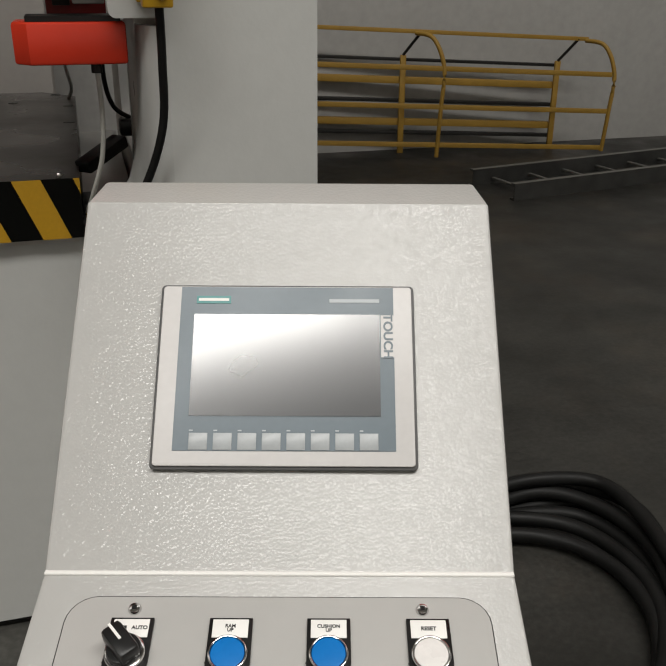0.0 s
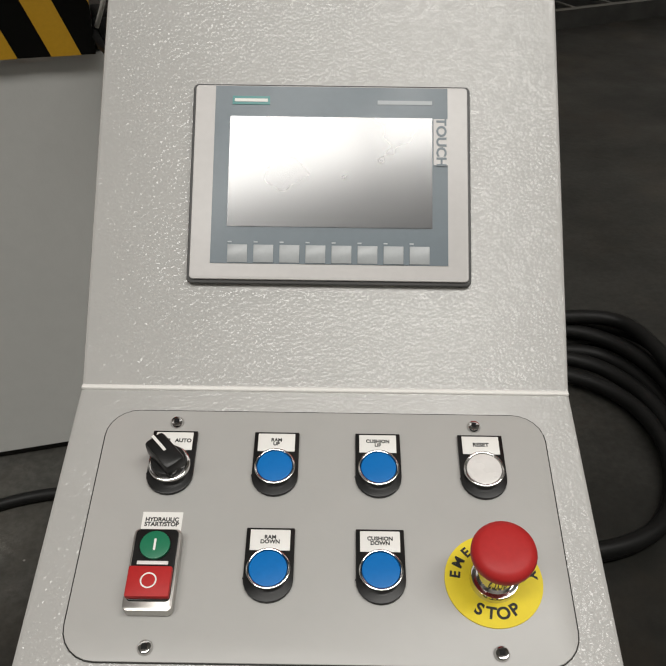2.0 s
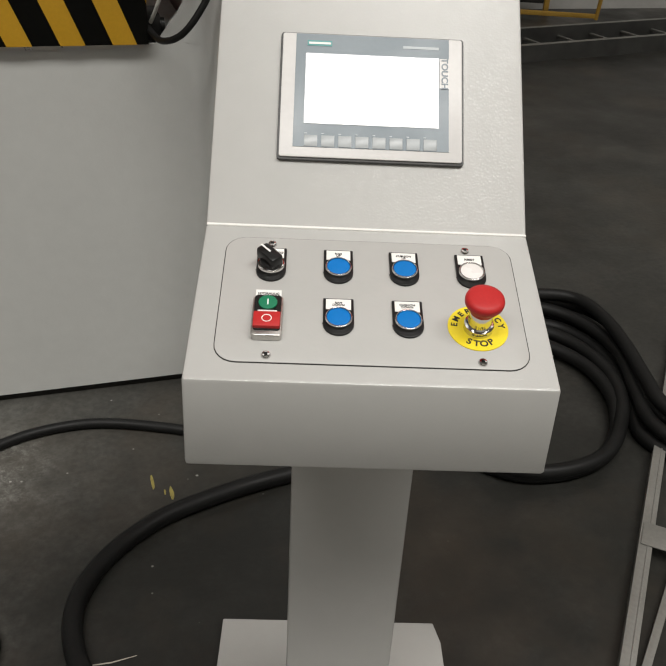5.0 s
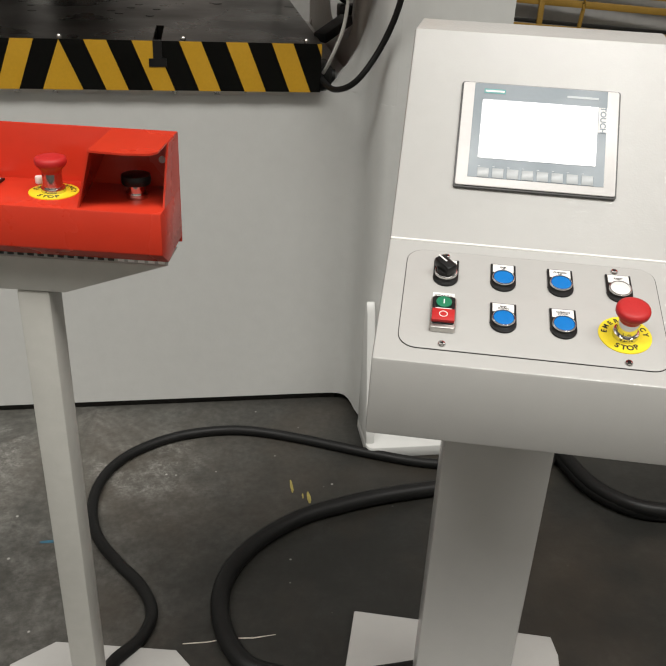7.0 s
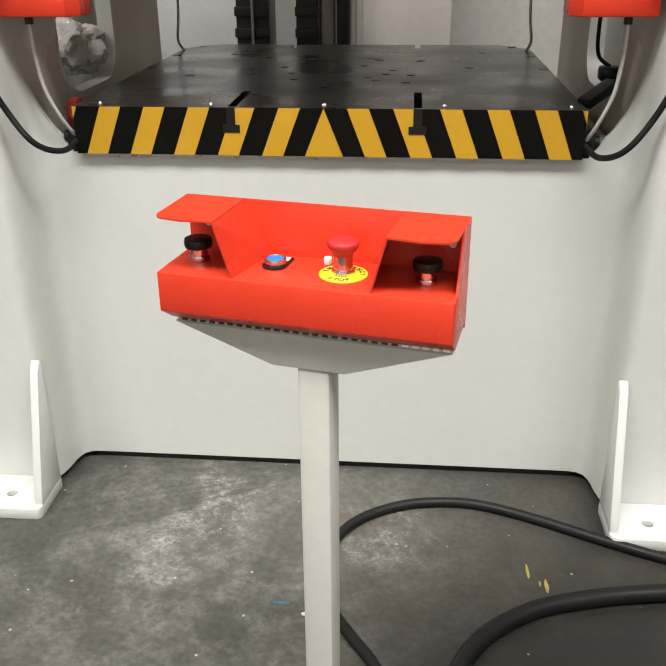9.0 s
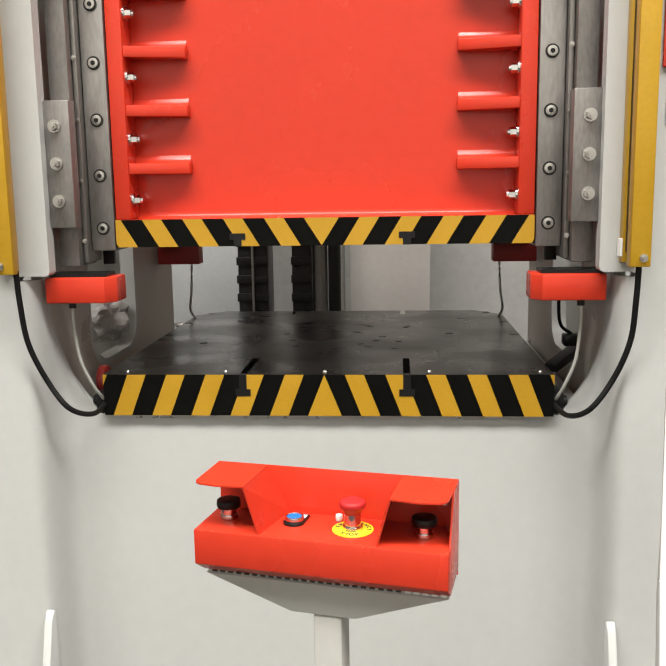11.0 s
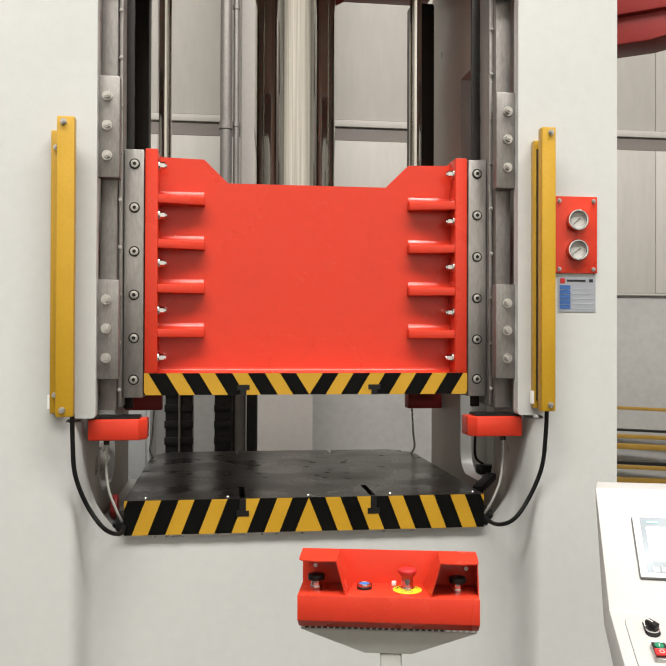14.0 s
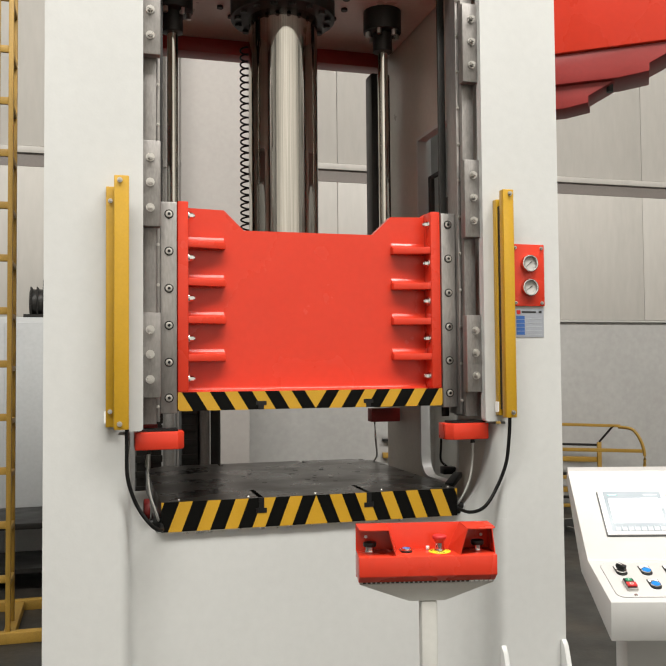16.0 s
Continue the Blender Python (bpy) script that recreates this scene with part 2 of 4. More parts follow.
def cyl(bm, a, b, r0, r1=None, seg=24, bevel=0.0):
    a, b = Vector(a), Vector(b)
    d = b - a
    m = Matrix.Translation((a + b) / 2) @ d.to_track_quat("Z", "Y").to_matrix().to_4x4()
    made = bmesh.ops.create_cone(bm, cap_ends=True, segments=seg, radius1=r0, radius2=r0 if r1 is None else r1, depth=d.length, matrix=m)["verts"]
    if bevel:
        rims = [e for e in {e for v in made for e in v.link_edges} if any(len(f.verts) > 4 for f in e.link_faces)]
        bmesh.ops.bevel(bm, geom=rims, offset=bevel, segments=2, affect="EDGES", profile=0.6)
    return bm


AXES = {"x": (1, 2, 0), "y": (0, 2, 1), "z": (0, 1, 2)}


def plate(bm, outer, a0, a1, axis="y", holes=(), bevel=0.0):
    """A flat outline with holes, made thick along one axis."""
    i, j, k = AXES[axis]
    edges = []
    for loop in (outer, *holes):
        vs = []
        for p in loop:
            c = [0, 0, 0]
            c[i], c[j], c[k] = p[0], p[1], a0
            vs.append(bm.verts.new(c))
        edges += [bm.edges.new((vs[n - 1], vs[n])) for n in range(len(vs))]
    faces = [g for g in bmesh.ops.triangle_fill(bm, use_beauty=True, use_dissolve=True, edges=edges)["geom"] if isinstance(g, bmesh.types.BMFace)]
    up = bmesh.ops.extrude_face_region(bm, geom=faces)["geom"]
    move = [0, 0, 0]
    move[k] = a1 - a0
    bmesh.ops.translate(bm, vec=move, verts=[g for g in up if isinstance(g, bmesh.types.BMVert)])
    bmesh.ops.recalc_face_normals(bm, faces=bm.faces)
    if bevel:
        sharp = [e for e in bm.edges if len(e.link_faces) == 2 and e.calc_face_angle(0) > 0.9]
        bmesh.ops.bevel(bm, geom=sharp, offset=bevel, segments=2, affect="EDGES", profile=0.5)
    return bm


def arc(cx, cy, r, a0, a1, n=8):
    return [(cx + r * math.cos(radians(a0 + (a1 - a0) * k / n)), cy + r * math.sin(radians(a0 + (a1 - a0) * k / n))) for k in range(n + 1)]


def round_rect(x0, x1, y0, y1, r, n=6):
    return arc(x1 - r, y0 + r, r, -90, 0, n) + arc(x1 - r, y1 - r, r, 0, 90, n) + arc(x0 + r, y1 - r, r, 90, 180, n) + arc(x0 + r, y0 + r, r, 180, 270, n)


def smooth_path(points, steps=8, closed=False):
    p = [Vector(q) for q in points]
    out, n = [], len(points)
    for i in range(n if closed else n - 1):
        if closed:
            a, b, c, d = p[i - 1], p[i], p[(i + 1) % n], p[(i + 2) % n]
        else:
            a, b, c, d = p[max(i - 1, 0)], p[i], p[i + 1], p[min(i + 2, n - 1)]
        for s in range(steps):
            t = s / steps
            out.append(0.5 * (2 * b + (c - a) * t + (2 * a - 5 * b + 4 * c - d) * t * t + (3 * b - a - 3 * c + d) * t ** 3))
    if not closed:
        out.append(p[-1])
    return out


def tube(bm, path, r, seg=10, closed=False):
    n, rings, seg = len(path), [], max(seg, 14)
    for i, q in enumerate(path):
        a = path[i - 1] if (i or closed) else q
        b = path[(i + 1) % n] if (i < n - 1 or closed) else q
        d = (b - a).normalized()
        side = d.cross(Vector((0, 0, 1)))
        side = side.normalized() if side.length > 0.05 else Vector((1, 0, 0))
        top = side.cross(d)
        rings.append([bm.verts.new(q + r * (math.cos(2 * math.pi * k / seg) * side + math.sin(2 * math.pi * k / seg) * top)) for k in range(seg)])
    for i in range(n if closed else n - 1):
        A, B = rings[i], rings[(i + 1) % n]
        for k in range(seg):
            bm.faces.new((A[k], A[(k + 1) % seg], B[(k + 1) % seg], B[k]))
    if not closed:
        bm.faces.new(rings[0][::-1])
        bm.faces.new(rings[-1])
    bmesh.ops.recalc_face_normals(bm, faces=bm.faces)
    return bm


def part(name, bm, mat, parent=None, label="", m=None, soft=29):
    mesh = bpy.data.meshes.new(name)
    bm.to_mesh(mesh)
    bm.free()
    mesh.materials.append(mat)
    if soft:
        mesh.shade_smooth()
        mesh.set_sharp_from_angle(angle=radians(soft))
    ob = new(name, mesh)
    if parent:
        ob.parent = parent
    if m is not None:
        ob.matrix_basis = m
    return tagged(ob, label)


def share(ob, name, parent, m):
    """Another object on the same mesh."""
    o = new(name, ob.data)
    o.parent = parent
    o.matrix_basis = m
    return o


def thing(name, label, category, m=None, group="", kind=""):
    ob = new(name)
    ob.empty_display_size = 0.1
    if m is not None:
        ob.matrix_basis = m
    return tagged(ob, label, category, group, kind)


def single(name, bm, mat, label, category="", group="", kind="", soft=29):
    return tagged(part(name, bm, mat, soft=soft), label, category, group, kind)


def B():
    return bmesh.new()


def letters(name, body, size, parent, m, mat=INK, label=""):
    cu = bpy.data.curves.new(name, "FONT")
    cu.body, cu.size, cu.align_x, cu.align_y, cu.extrude = body, size, "CENTER", "CENTER", 0.0002
    cu.space_line = 0.85
    cu.offset = size * 0.030
    tmp = new(name + "_tmp", cu)
    dg = bpy.context.evaluated_depsgraph_get()
    dg.update()
    mesh = bpy.data.meshes.new_from_object(tmp.evaluated_get(dg))
    bpy.data.objects.remove(tmp)
    bpy.data.curves.remove(cu)
    mesh.name = name
    mesh.materials.clear()
    mesh.materials.append(mat)
    ob = new(name, mesh)
    ob.parent = parent
    ob.matrix_basis = m
    return tagged(ob, label)


def hex_bolt(name, parent, at, towards, r, mat=ZINC, label=""):
    """Washer, hexagon head and a short thread end, along one direction."""
    a, d = Vector(at), Vector(towards).normalized()
    bm = B()
    cyl(bm, a, a + d * r * 0.35, r * 1.15, seg=14)
    cyl(bm, a + d * r * 0.35, a + d * r * 1.35, r * 0.8, seg=6)
    cyl(bm, a + d * r * 1.35, a + d * r * 1.75, r * 0.45, seg=10)
    return part(name, bm, mat, parent, label, soft=30)


def socket_bolt(name, parent, at, r):
    a = Vector(at)
    bm = B()
    cyl(bm, a, a + Vector((0, -0.006, 0)), r, seg=18, bevel=0.001)
    ob = part(name, bm, ZINC, parent, soft=30)
    bm = B()
    cyl(bm, a + Vector((0, -0.0055, 0)), a + Vector((0, -0.0068, 0)), r * 0.5, seg=6)
    part("socket", bm, BLACK, ob)
    bm = B()
    plate(bm, arc(a.x, a.z, r * 1.35, 0, 342, 19), a.y - 0.0015, a.y + 0.001, "y", [arc(a.x, a.z, r * 1.02, 0, 342, 19)])
    part("counterbore", bm, DARK, ob)
    return ob


# ---- hall ----
bm = B()
bmesh.ops.create_grid(bm, x_segments=4, y_segments=4, size=13)
bmesh.ops.translate(bm, vec=(0.5, -5, 0), verts=bm.verts)
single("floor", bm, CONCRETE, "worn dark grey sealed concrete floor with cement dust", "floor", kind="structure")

WY = 4.8
wall = thing("wall_north", "beige sheet-clad hall wall over a grey painted base", "wall", kind="structure")
bm = B()
box(bm, -9, 10, WY, WY + 0.2, 0, 1.916)
part("lower_wall", bm, LOWWALL, wall, "smooth grey painted lower wall")
sheet = B()
box(sheet, -0.5740, 0.5740, WY - 0.02, WY, 1.942, 3.282, 0.004)
first = part("sheet", sheet, CLADDING, wall, m=Matrix.Translation((-8.337, 0, 0)))
top = B()
box(top, -0.5740, 0.5740, WY - 0.02, WY, 3.470, 10.9, 0.004)
upper = part("sheet", top, CLADDING, wall, m=Matrix.Translation((-8.337, 0, 0)))
for k in range(1, 16):
    share(first, "sheet", wall, Matrix.Translation((-8.337 + 1.152 * k, 0, 0)))
    share(upper, "sheet", wall, Matrix.Translation((-8.337 + 1.152 * k, 0, 0)))
bm = B()
box(bm, -9, 10, WY, WY + 0.2, 1.916, 11)
part("backing", bm, CLADDING, wall)
bm = B()
box(bm, -9, 10, WY - 0.035, WY, 3.404, 3.466, 0.006)
part("girt", bm, CLADDING, wall, "pressed steel rail with a shadowed underside")
# strip under the rail, the rail's shade put into its brown
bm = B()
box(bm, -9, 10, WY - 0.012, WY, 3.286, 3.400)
part("girt_recess", bm, RECESS, wall, "brown strip under the rail with its shade painted in")
bm = B()
box(bm, -9, 10, WY - 0.03, WY, 1.920, 1.938)
part("drip_rail", bm, STAND, wall)
# added closing walls: pale south bounces fill, darker sides deepen the rod's reflections
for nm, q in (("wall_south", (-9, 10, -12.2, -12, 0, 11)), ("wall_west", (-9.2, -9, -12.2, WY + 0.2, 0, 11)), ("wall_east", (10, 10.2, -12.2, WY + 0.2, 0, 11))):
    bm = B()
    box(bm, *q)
    single(nm, bm, SOUTH if nm == "wall_south" else DIMWALL, "plain closing hall wall, toned to steer bounced light", "wall", kind="structure")
bm = B()
box(bm, -9.2, 10.2, -12.2, WY + 0.2, 11.0, 11.2)
single("ceiling", bm, PLAIN, "plain grey hall ceiling", "ceiling", kind="structure")
bm = box(B(), -0.24, -0.08, -8.0, -2.5, 10.55, 10.80, 0.01)
single("roof_beam", bm, PLAIN, "painted steel beam crossing under the roof light", "beam", kind="structure")

# ---- the press ----
FY = -0.145  # front of the columns
TOPZ = 3.75
press = thing("hydraulic_press", "white two-column hydraulic press with a red ram, standing on concrete", "press")


def window_outline(y0, y1, z0, z1):
    return [(y1, z1), (y0, z1)] + arc(y0 + 0.13, z0 + 0.13, 0.13, 180, 270, 8) + arc(y1 - 0.09, z0 + 0.09, 0.09, 270, 360, 8)


# front plates of the columns, with the shaped opening edge
for s in (1, -1):
    edge = [(0.655, TOPZ), (0.655, 1.275)] + arc(0.667, 1.262, 0.012, 180, 270, 4) + arc(0.728, 1.238, 0.012, 90, 0, 4) + [(0.740, 0.0)]
    line = [(s * x, z) for x, z in [(0.988, 0.0), (0.988, TOPZ)] + edge]
    part("column_front", plate(B(), line, FY, FY + 0.04, "y"), WHITE, press, "white painted column plate", soft=0)
    # inner side wall with its window
    hole = window_outline(0.228, 0.657, 0.948, 2.57)
    # lip left plain white where the window edge catches light
    lip = plate(B(), window_outline(0.214, 0.671, 0.934, 2.584), s * 0.6955, s * 0.742, "x", [window_outline(0.230, 0.655, 0.950, 2.568)])
    part("window_lip", lip, WHITE, press, "white rounded edge of the column window")
    bm = plate(B(), [(-0.070, 0.02), (1.15, 0.02), (1.15, TOPZ), (FY + 0.04, TOPZ), (FY + 0.04, 1.255), (-0.070, 1.255)], s * 0.697, s * 0.735, "x", [hole])
    part("side_wall", bm, INNER, press, "inner side wall with a tall rounded window, tinted grey-brown for shade", soft=0)
    hole = round_rect(0.20, 0.82, 0.90, 2.45, 0.12)
    bm = plate(B(), [(FY + 0.04, 0.02), (1.15, 0.02), (1.15, TOPZ), (FY + 0.04, TOPZ)], s * 0.955, s * 0.986, "x", [hole])
    part("outer_side_wall", bm, WHITE, press, soft=0)
    bm = box(B(), *sorted((s * 0.735, s * 0.986)), 1.12, 1.16, 0, TOPZ)
    part("column_back", bm, WHITE, press)
    # foot plate and its two slanted gussets
    bm = plate(B(), [(s * x, y) for x, y in [(0.70, FY), (0.70, -0.26)] + arc(0.718, -0.272, 0.018, 180, 270, 4) + [(0.96, -0.29), (0.988, -0.26), (0.988, FY)]], 0.0, 0.032, "z", [arc(s * 0.80, -0.225, 0.013, 0, 330, 11)], bevel=0.003)
    part("foot_plate", bm, WHITE, press, "white foot plate with an anchor hole")
    for x in (0.700, 0.962):
        bm = plate(B(), [(FY, 0.03), (FY, 0.38), (FY - 0.012, 0.385), (FY - 0.03, 0.36), (-0.265, 0.06), (-0.27, 0.03)], s * x, s * (x + 0.022), "x", bevel=0.004)
        part("gusset", bm, WHITE, press, "slanted white gusset with a rounded top")
bm = box(B(), 0.742, 0.76, 0.60, 0.64, 2.10, 2.39, 0.002)
box(bm, 0.742, 0.76, 0.46, 0.64, 2.375, 2.392, 0.002)
part("inner_bracket", bm, DARK, press, "dark bracket inside the column window")
part("inner_valve", box(B(), 0.742, 0.78, 0.385, 0.425, 2.06, 2.25, 0.006), DARK, press)
# base: front panel running smoothly into the columns
outline = [(0.740, FY), (0.736, FY), (0.728, FY + 0.002), (0.718, FY + 0.008), (0.710, FY + 0.018), (0.704, FY + 0.034), (0.699, -0.088), (0.696, -0.060), (0.691, -0.034), (0.682, -0.015), (0.668, -0.005), (0.648, -0.001), (0.60, 0.0)]
prof = [(-x, y) for x, y in outline] + outline[::-1]
bm = plate(B(), prof + [(x, y + 0.03) for x, y in prof[::-1]], 0.022, 0.868, "z")
part("base_panel", bm, WHITE, press, "smooth white front panel below the bolster", soft=60)
# above the panel its rounded corners taper off into the column edges
TAPER = [(0.868, 0.60), (0.906, 0.629), (0.927, 0.647), (0.972, 0.672), (1.02, 0.685), (1.074, 0.6925), (1.14, 0.6955), (1.207, 0.6968), (1.238, 0.6968)]
lengths = [0.0]
for p, q in zip(outline, outline[1:]):
    lengths.append(lengths[-1] + math.dist(p, q))


def along(u):
    d = u * lengths[-1]
    for k in range(len(outline) - 1):
        if d <= lengths[k + 1] + 1e-9:
            f = (d - lengths[k]) / (lengths[k + 1] - lengths[k])
            return [outline[k][n] + f * (outline[k + 1][n] - outline[k][n]) for n in (0, 1)]


for s in (1, -1):
    bm = B()
    rows = []
    for z, inner in TAPER:
        u = next(k / 400 for k in range(401) if along(k / 400)[0] <= inner + 1e-6)
        ring = [along(u * k / 16) for k in range(17)]
        back = [(x + 0.004, y + 0.026) for x, y in ring[::-1]]
        rows.append([bm.verts.new((s * x, y, z)) for x, y in ring + back])
    for a, b in zip(rows, rows[1:]):
        for k in range(len(a)):
            bm.faces.new((a[k - 1], a[k], b[k], b[k - 1]))
    bm.faces.new(rows[0])
    bm.faces.new(rows[-1])
    bmesh.ops.recalc_face_normals(bm, faces=bm.faces)
    part("column_flare", bm, WHITE, press, "rounded white column edge tapering upwards", soft=60)
part("base_body", box(B(), -0.69, 0.69, 0.03, 1.12, 0.03, 0.866, 0.004), WHITE, press)
part("plinth_shadow_gap", box(B(), -0.66, 0.66, 0.012, 1.0, 0.0, 0.0225), DARK, press, "dark gap below the panel")
# crown
part("crown", box(B(), -0.69, 0.69, FY + 0.05, 1.12, 3.12, TOPZ, 0.01), INNER, press, "underside of the crown beam, tinted grey-brown for shade")
part("crown_front", box(B(), -0.655, 0.655, FY + 0.004, FY + 0.05, 3.45, TOPZ, 0.004), WHITE, press)
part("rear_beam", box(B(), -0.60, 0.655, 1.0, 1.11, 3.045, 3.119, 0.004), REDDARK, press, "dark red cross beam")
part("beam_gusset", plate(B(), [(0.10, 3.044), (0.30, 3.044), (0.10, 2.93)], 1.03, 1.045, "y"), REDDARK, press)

# bolster with its hazard stripes and tee slots
BX, BF, Z0, Z1 = 0.584, -0.016, 0.869, 0.978
bol_out = [(-BX, BF), (-0.222, BF), (-0.222, 0.20), (-0.203, 0.20), (-0.203, BF), (0.203, BF), (0.203, 0.20), (0.222, 0.20), (0.222, BF), (BX, BF),
           (BX, 1.05), (0.49, 1.16), (0.222, 1.16), (0.222, 1.06), (0.203, 1.06), (0.203, 1.16), (-0.203, 1.16), (-0.203, 1.06), (-0.222, 1.06), (-0.222, 1.16), (-0.49, 1.16), (-BX, 1.05)]
bm = plate(B(), bol_out, 0.935, Z1, "z")
box(bm, -BX, BX, BF, 1.05, Z0, 0.9345)
bolster = part("bolster", bm, BOLSTER, press, "dark oiled steel bolster plate with tee slots", soft=0)


def stripe_band(parent, xmax, y, z0, z1, sign, name="stripe"):
    """Black band with yellow slanted stripes: a triangle in the middle, stripes leaning away on both sides."""
    part("hazard_band", box(B(), -xmax, xmax, y - 0.002, y, z0, z1), TAPEB, parent, "black band with slanted yellow stripes")
    lean = 0.042
    tri = [(-0.044, z0), (0.044, z0), (0, z1)] if sign > 0 else [(-0.044, z1), (0.044, z1), (0, z0)]
    part(name, plate(B(), tri, y - 0.0035, y - 0.002), TAPEY, parent)
    for s in (1, -1):
        for k in range(6):
            a = 0.053 + 0.104 * k
            w = 0.049
            quad = [(a, z1), (a + w, z1), (a + w + lean, z0), (a + lean, z0)] if sign > 0 else [(a, z0), (a + w, z0), (a + w + lean, z1), (a + lean, z1)]
            quad = clip(quad, xmax)
            if len(quad) > 2:
                part(name, plate(B(), [(s * x, z) for x, z in quad], y - 0.0035, y - 0.002), TAPEY, parent)


def clip(poly, xmax):
    out = []
    for i, p in enumerate(poly):
        q = poly[i - 1]
        if (p[0] <= xmax) != (q[0] <= xmax):
            t = (xmax - q[0]) / (p[0] - q[0])
            out.append((xmax, q[1] + t * (p[1] - q[1])))
        if p[0] <= xmax:
            out.append(p)
    return out


stripe_band(bolster, BX, BF, Z0, Z1, 1)
for x in (-0.2125, 0.2125):
    bm = box(B(), x - 0.010, x + 0.010, BF - 0.0045, BF + 0.01, 0.938, Z1 + 0.0005)
    box(bm, x - 0.020, x + 0.020, BF - 0.0048, BF + 0.01, 0.922, 0.940)
    part("tee_slot", bm, BLACK, bolster, "dark tee slot mouth")
for x in (-0.52, -0.26, 0.0, 0.27, 0.55):
    bm = B()
    bmesh.ops.create_uvsphere(bm, u_segments=8, v_segments=6, radius=0.006, matrix=Matrix.Translation((x, BF + 0.012, Z1 + 0.003)))
    part("screw_head", bm, ZINC, bolster)
random.seed(4)
for k in range(16):
    x, y = random.choice((-0.16, -0.12, 0.08, 0.12, 0.16, 0.2)) + random.uniform(-0.03, 0.03), random.uniform(0.35, 0.85)
    bm = plate(B(), arc(x, y, 0.011, 0, 330, 11), Z1, Z1 + 0.0012, "z")
    part("pin_hole", bm, BLACK, bolster)
for x, y in ((-0.42, 0.45), (0.36, 0.62), (-0.38, 0.9), (0.42, 0.95)):
    part("pin_hole", plate(B(), arc(x, y, 0.013, 0, 330, 11), Z1, Z1 + 0.0012, "z"), BLACK, bolster)
for x, y in ((0.566, 0.87), (0.568, 0.60), (0.53, 1.10), (-0.566, 0.87), (-0.568, 0.60), (-0.53, 1.10)):
    part("corner_mark", plate(B(), [(x - 0.014, y - 0.012), (x + 0.012, y - 0.014), (x + 0.010, y + 0.014), (x - 0.012, y + 0.012)], Z1, Z1 + 0.001, "z"), BLACK, bolster)
part("bolster_lip", box(B(), -BX + 0.01, BX - 0.01, BF + 0.004, 0.02, 0.860, 0.8685), ZINC, press, "thin bright edge strip under the bolster")
for s in (1, -1):
    part("end_block", box(B(), *sorted((s * 0.585, s * 0.612)), 0.0, 0.10, 0.872, 0.925, 0.003), BLACK, press)
    part("hose_inlet", cyl(B(), (s * 0.612, 0.02, 0.900), (s * 0.622, 0.02, 0.900), 0.016, seg=14), BLACK, press)

# ram
RF, RB = -0.022, 0.055  # front of the flanges, face of the recessed plate
ram_out = [(-0.524, 1.3815), (0.524, 1.3815), (0.524, 2.096), (0.491, 2.096), (0.480, 2.081), (0.341, 2.077), (0.263, 2.001), (-0.263, 2.001), (-0.341, 2.077), (-0.480, 2.081), (-0.491, 2.096), (-0.524, 2.096)]
ram = part("ram", plate(B(), ram_out, RB, RB + 0.05, "y"), RED, press, "glossy red-orange ram with side ribs", soft=0)
part("ram_body", box(B(), -0.50, 0.50, RB + 0.052, 0.92, 1.382, 1.98, 0.004), RED, press)
part("ram_foot", box(B(), -0.524, 0.524, RF, 0.95, 1.311, 1.381, 0.0), RED, ram)
for s in (1, -1):
    part("flange", box(B(), *sorted((s * 0.484, s * 0.524)), RF, RB, 1.381, 2.092, 0.004), RED, ram)
    for z in (1.938, 1.794, 1.652, 1.510):
        # gusset that tapers back to the plate, with a smooth weld along its top
        gusset = [(s * 0.4845, RF + 0.005), (s * 0.338, RB - 0.034), (s * 0.338, RB + 0.001), (s * 0.4845, RB + 0.001)]
        rib = part("rib", plate(B(), gusset[::s], z - 0.016, z + 0.011, "z", bevel=0.002), RED, ram)
        fillet = [(RB + 0.001, z + 0.010), (RB - 0.022, z + 0.010)] + [(RB - 0.022 + 0.020 * math.sin(radians(q)), z + 0.031 - 0.020 * math.cos(radians(q))) for q in (15, 35, 55, 75)] + [(RB + 0.001, z + 0.033)]
        part("weld", plate(B(), fillet, *sorted((s * 0.341, s * 0.4840)), "x"), RED, rib, soft=40)
    for z in (2.042, 1.884, 1.731, 1.580, 1.429):
        hex_bolt("bolt", ram, (s * 0.484, RF + 0.026, z), (-s, 0, 0), 0.0150, CHROME)
# soft fillet where the plate meets the foot
bm = B()
plate(bm, [(RB + 0.002, 1.3805), (RB + 0.002, 1.398)] + [(RB - 0.016 + 0.016 * math.cos(radians(a)), 1.397 - 0.016 * math.sin(radians(a))) for a in range(0, 91, 15)], -0.4845, 0.4845, "x")
part("fillet", bm, RED, ram)
stripe_band(ram, 0.524, RF, 1.311, 1.380, -1)
for x in (-0.2125, 0.2125):
    bm = box(B(), x - 0.010, x + 0.010, RF - 0.0045, RF + 0.01, 1.3105, 1.335)
    box(bm, x - 0.020, x + 0.020, RF - 0.0048, RF + 0.01, 1.327, 1.343)
    part("tee_slot", bm, BLACK, ram, "dark tee slot mouth")

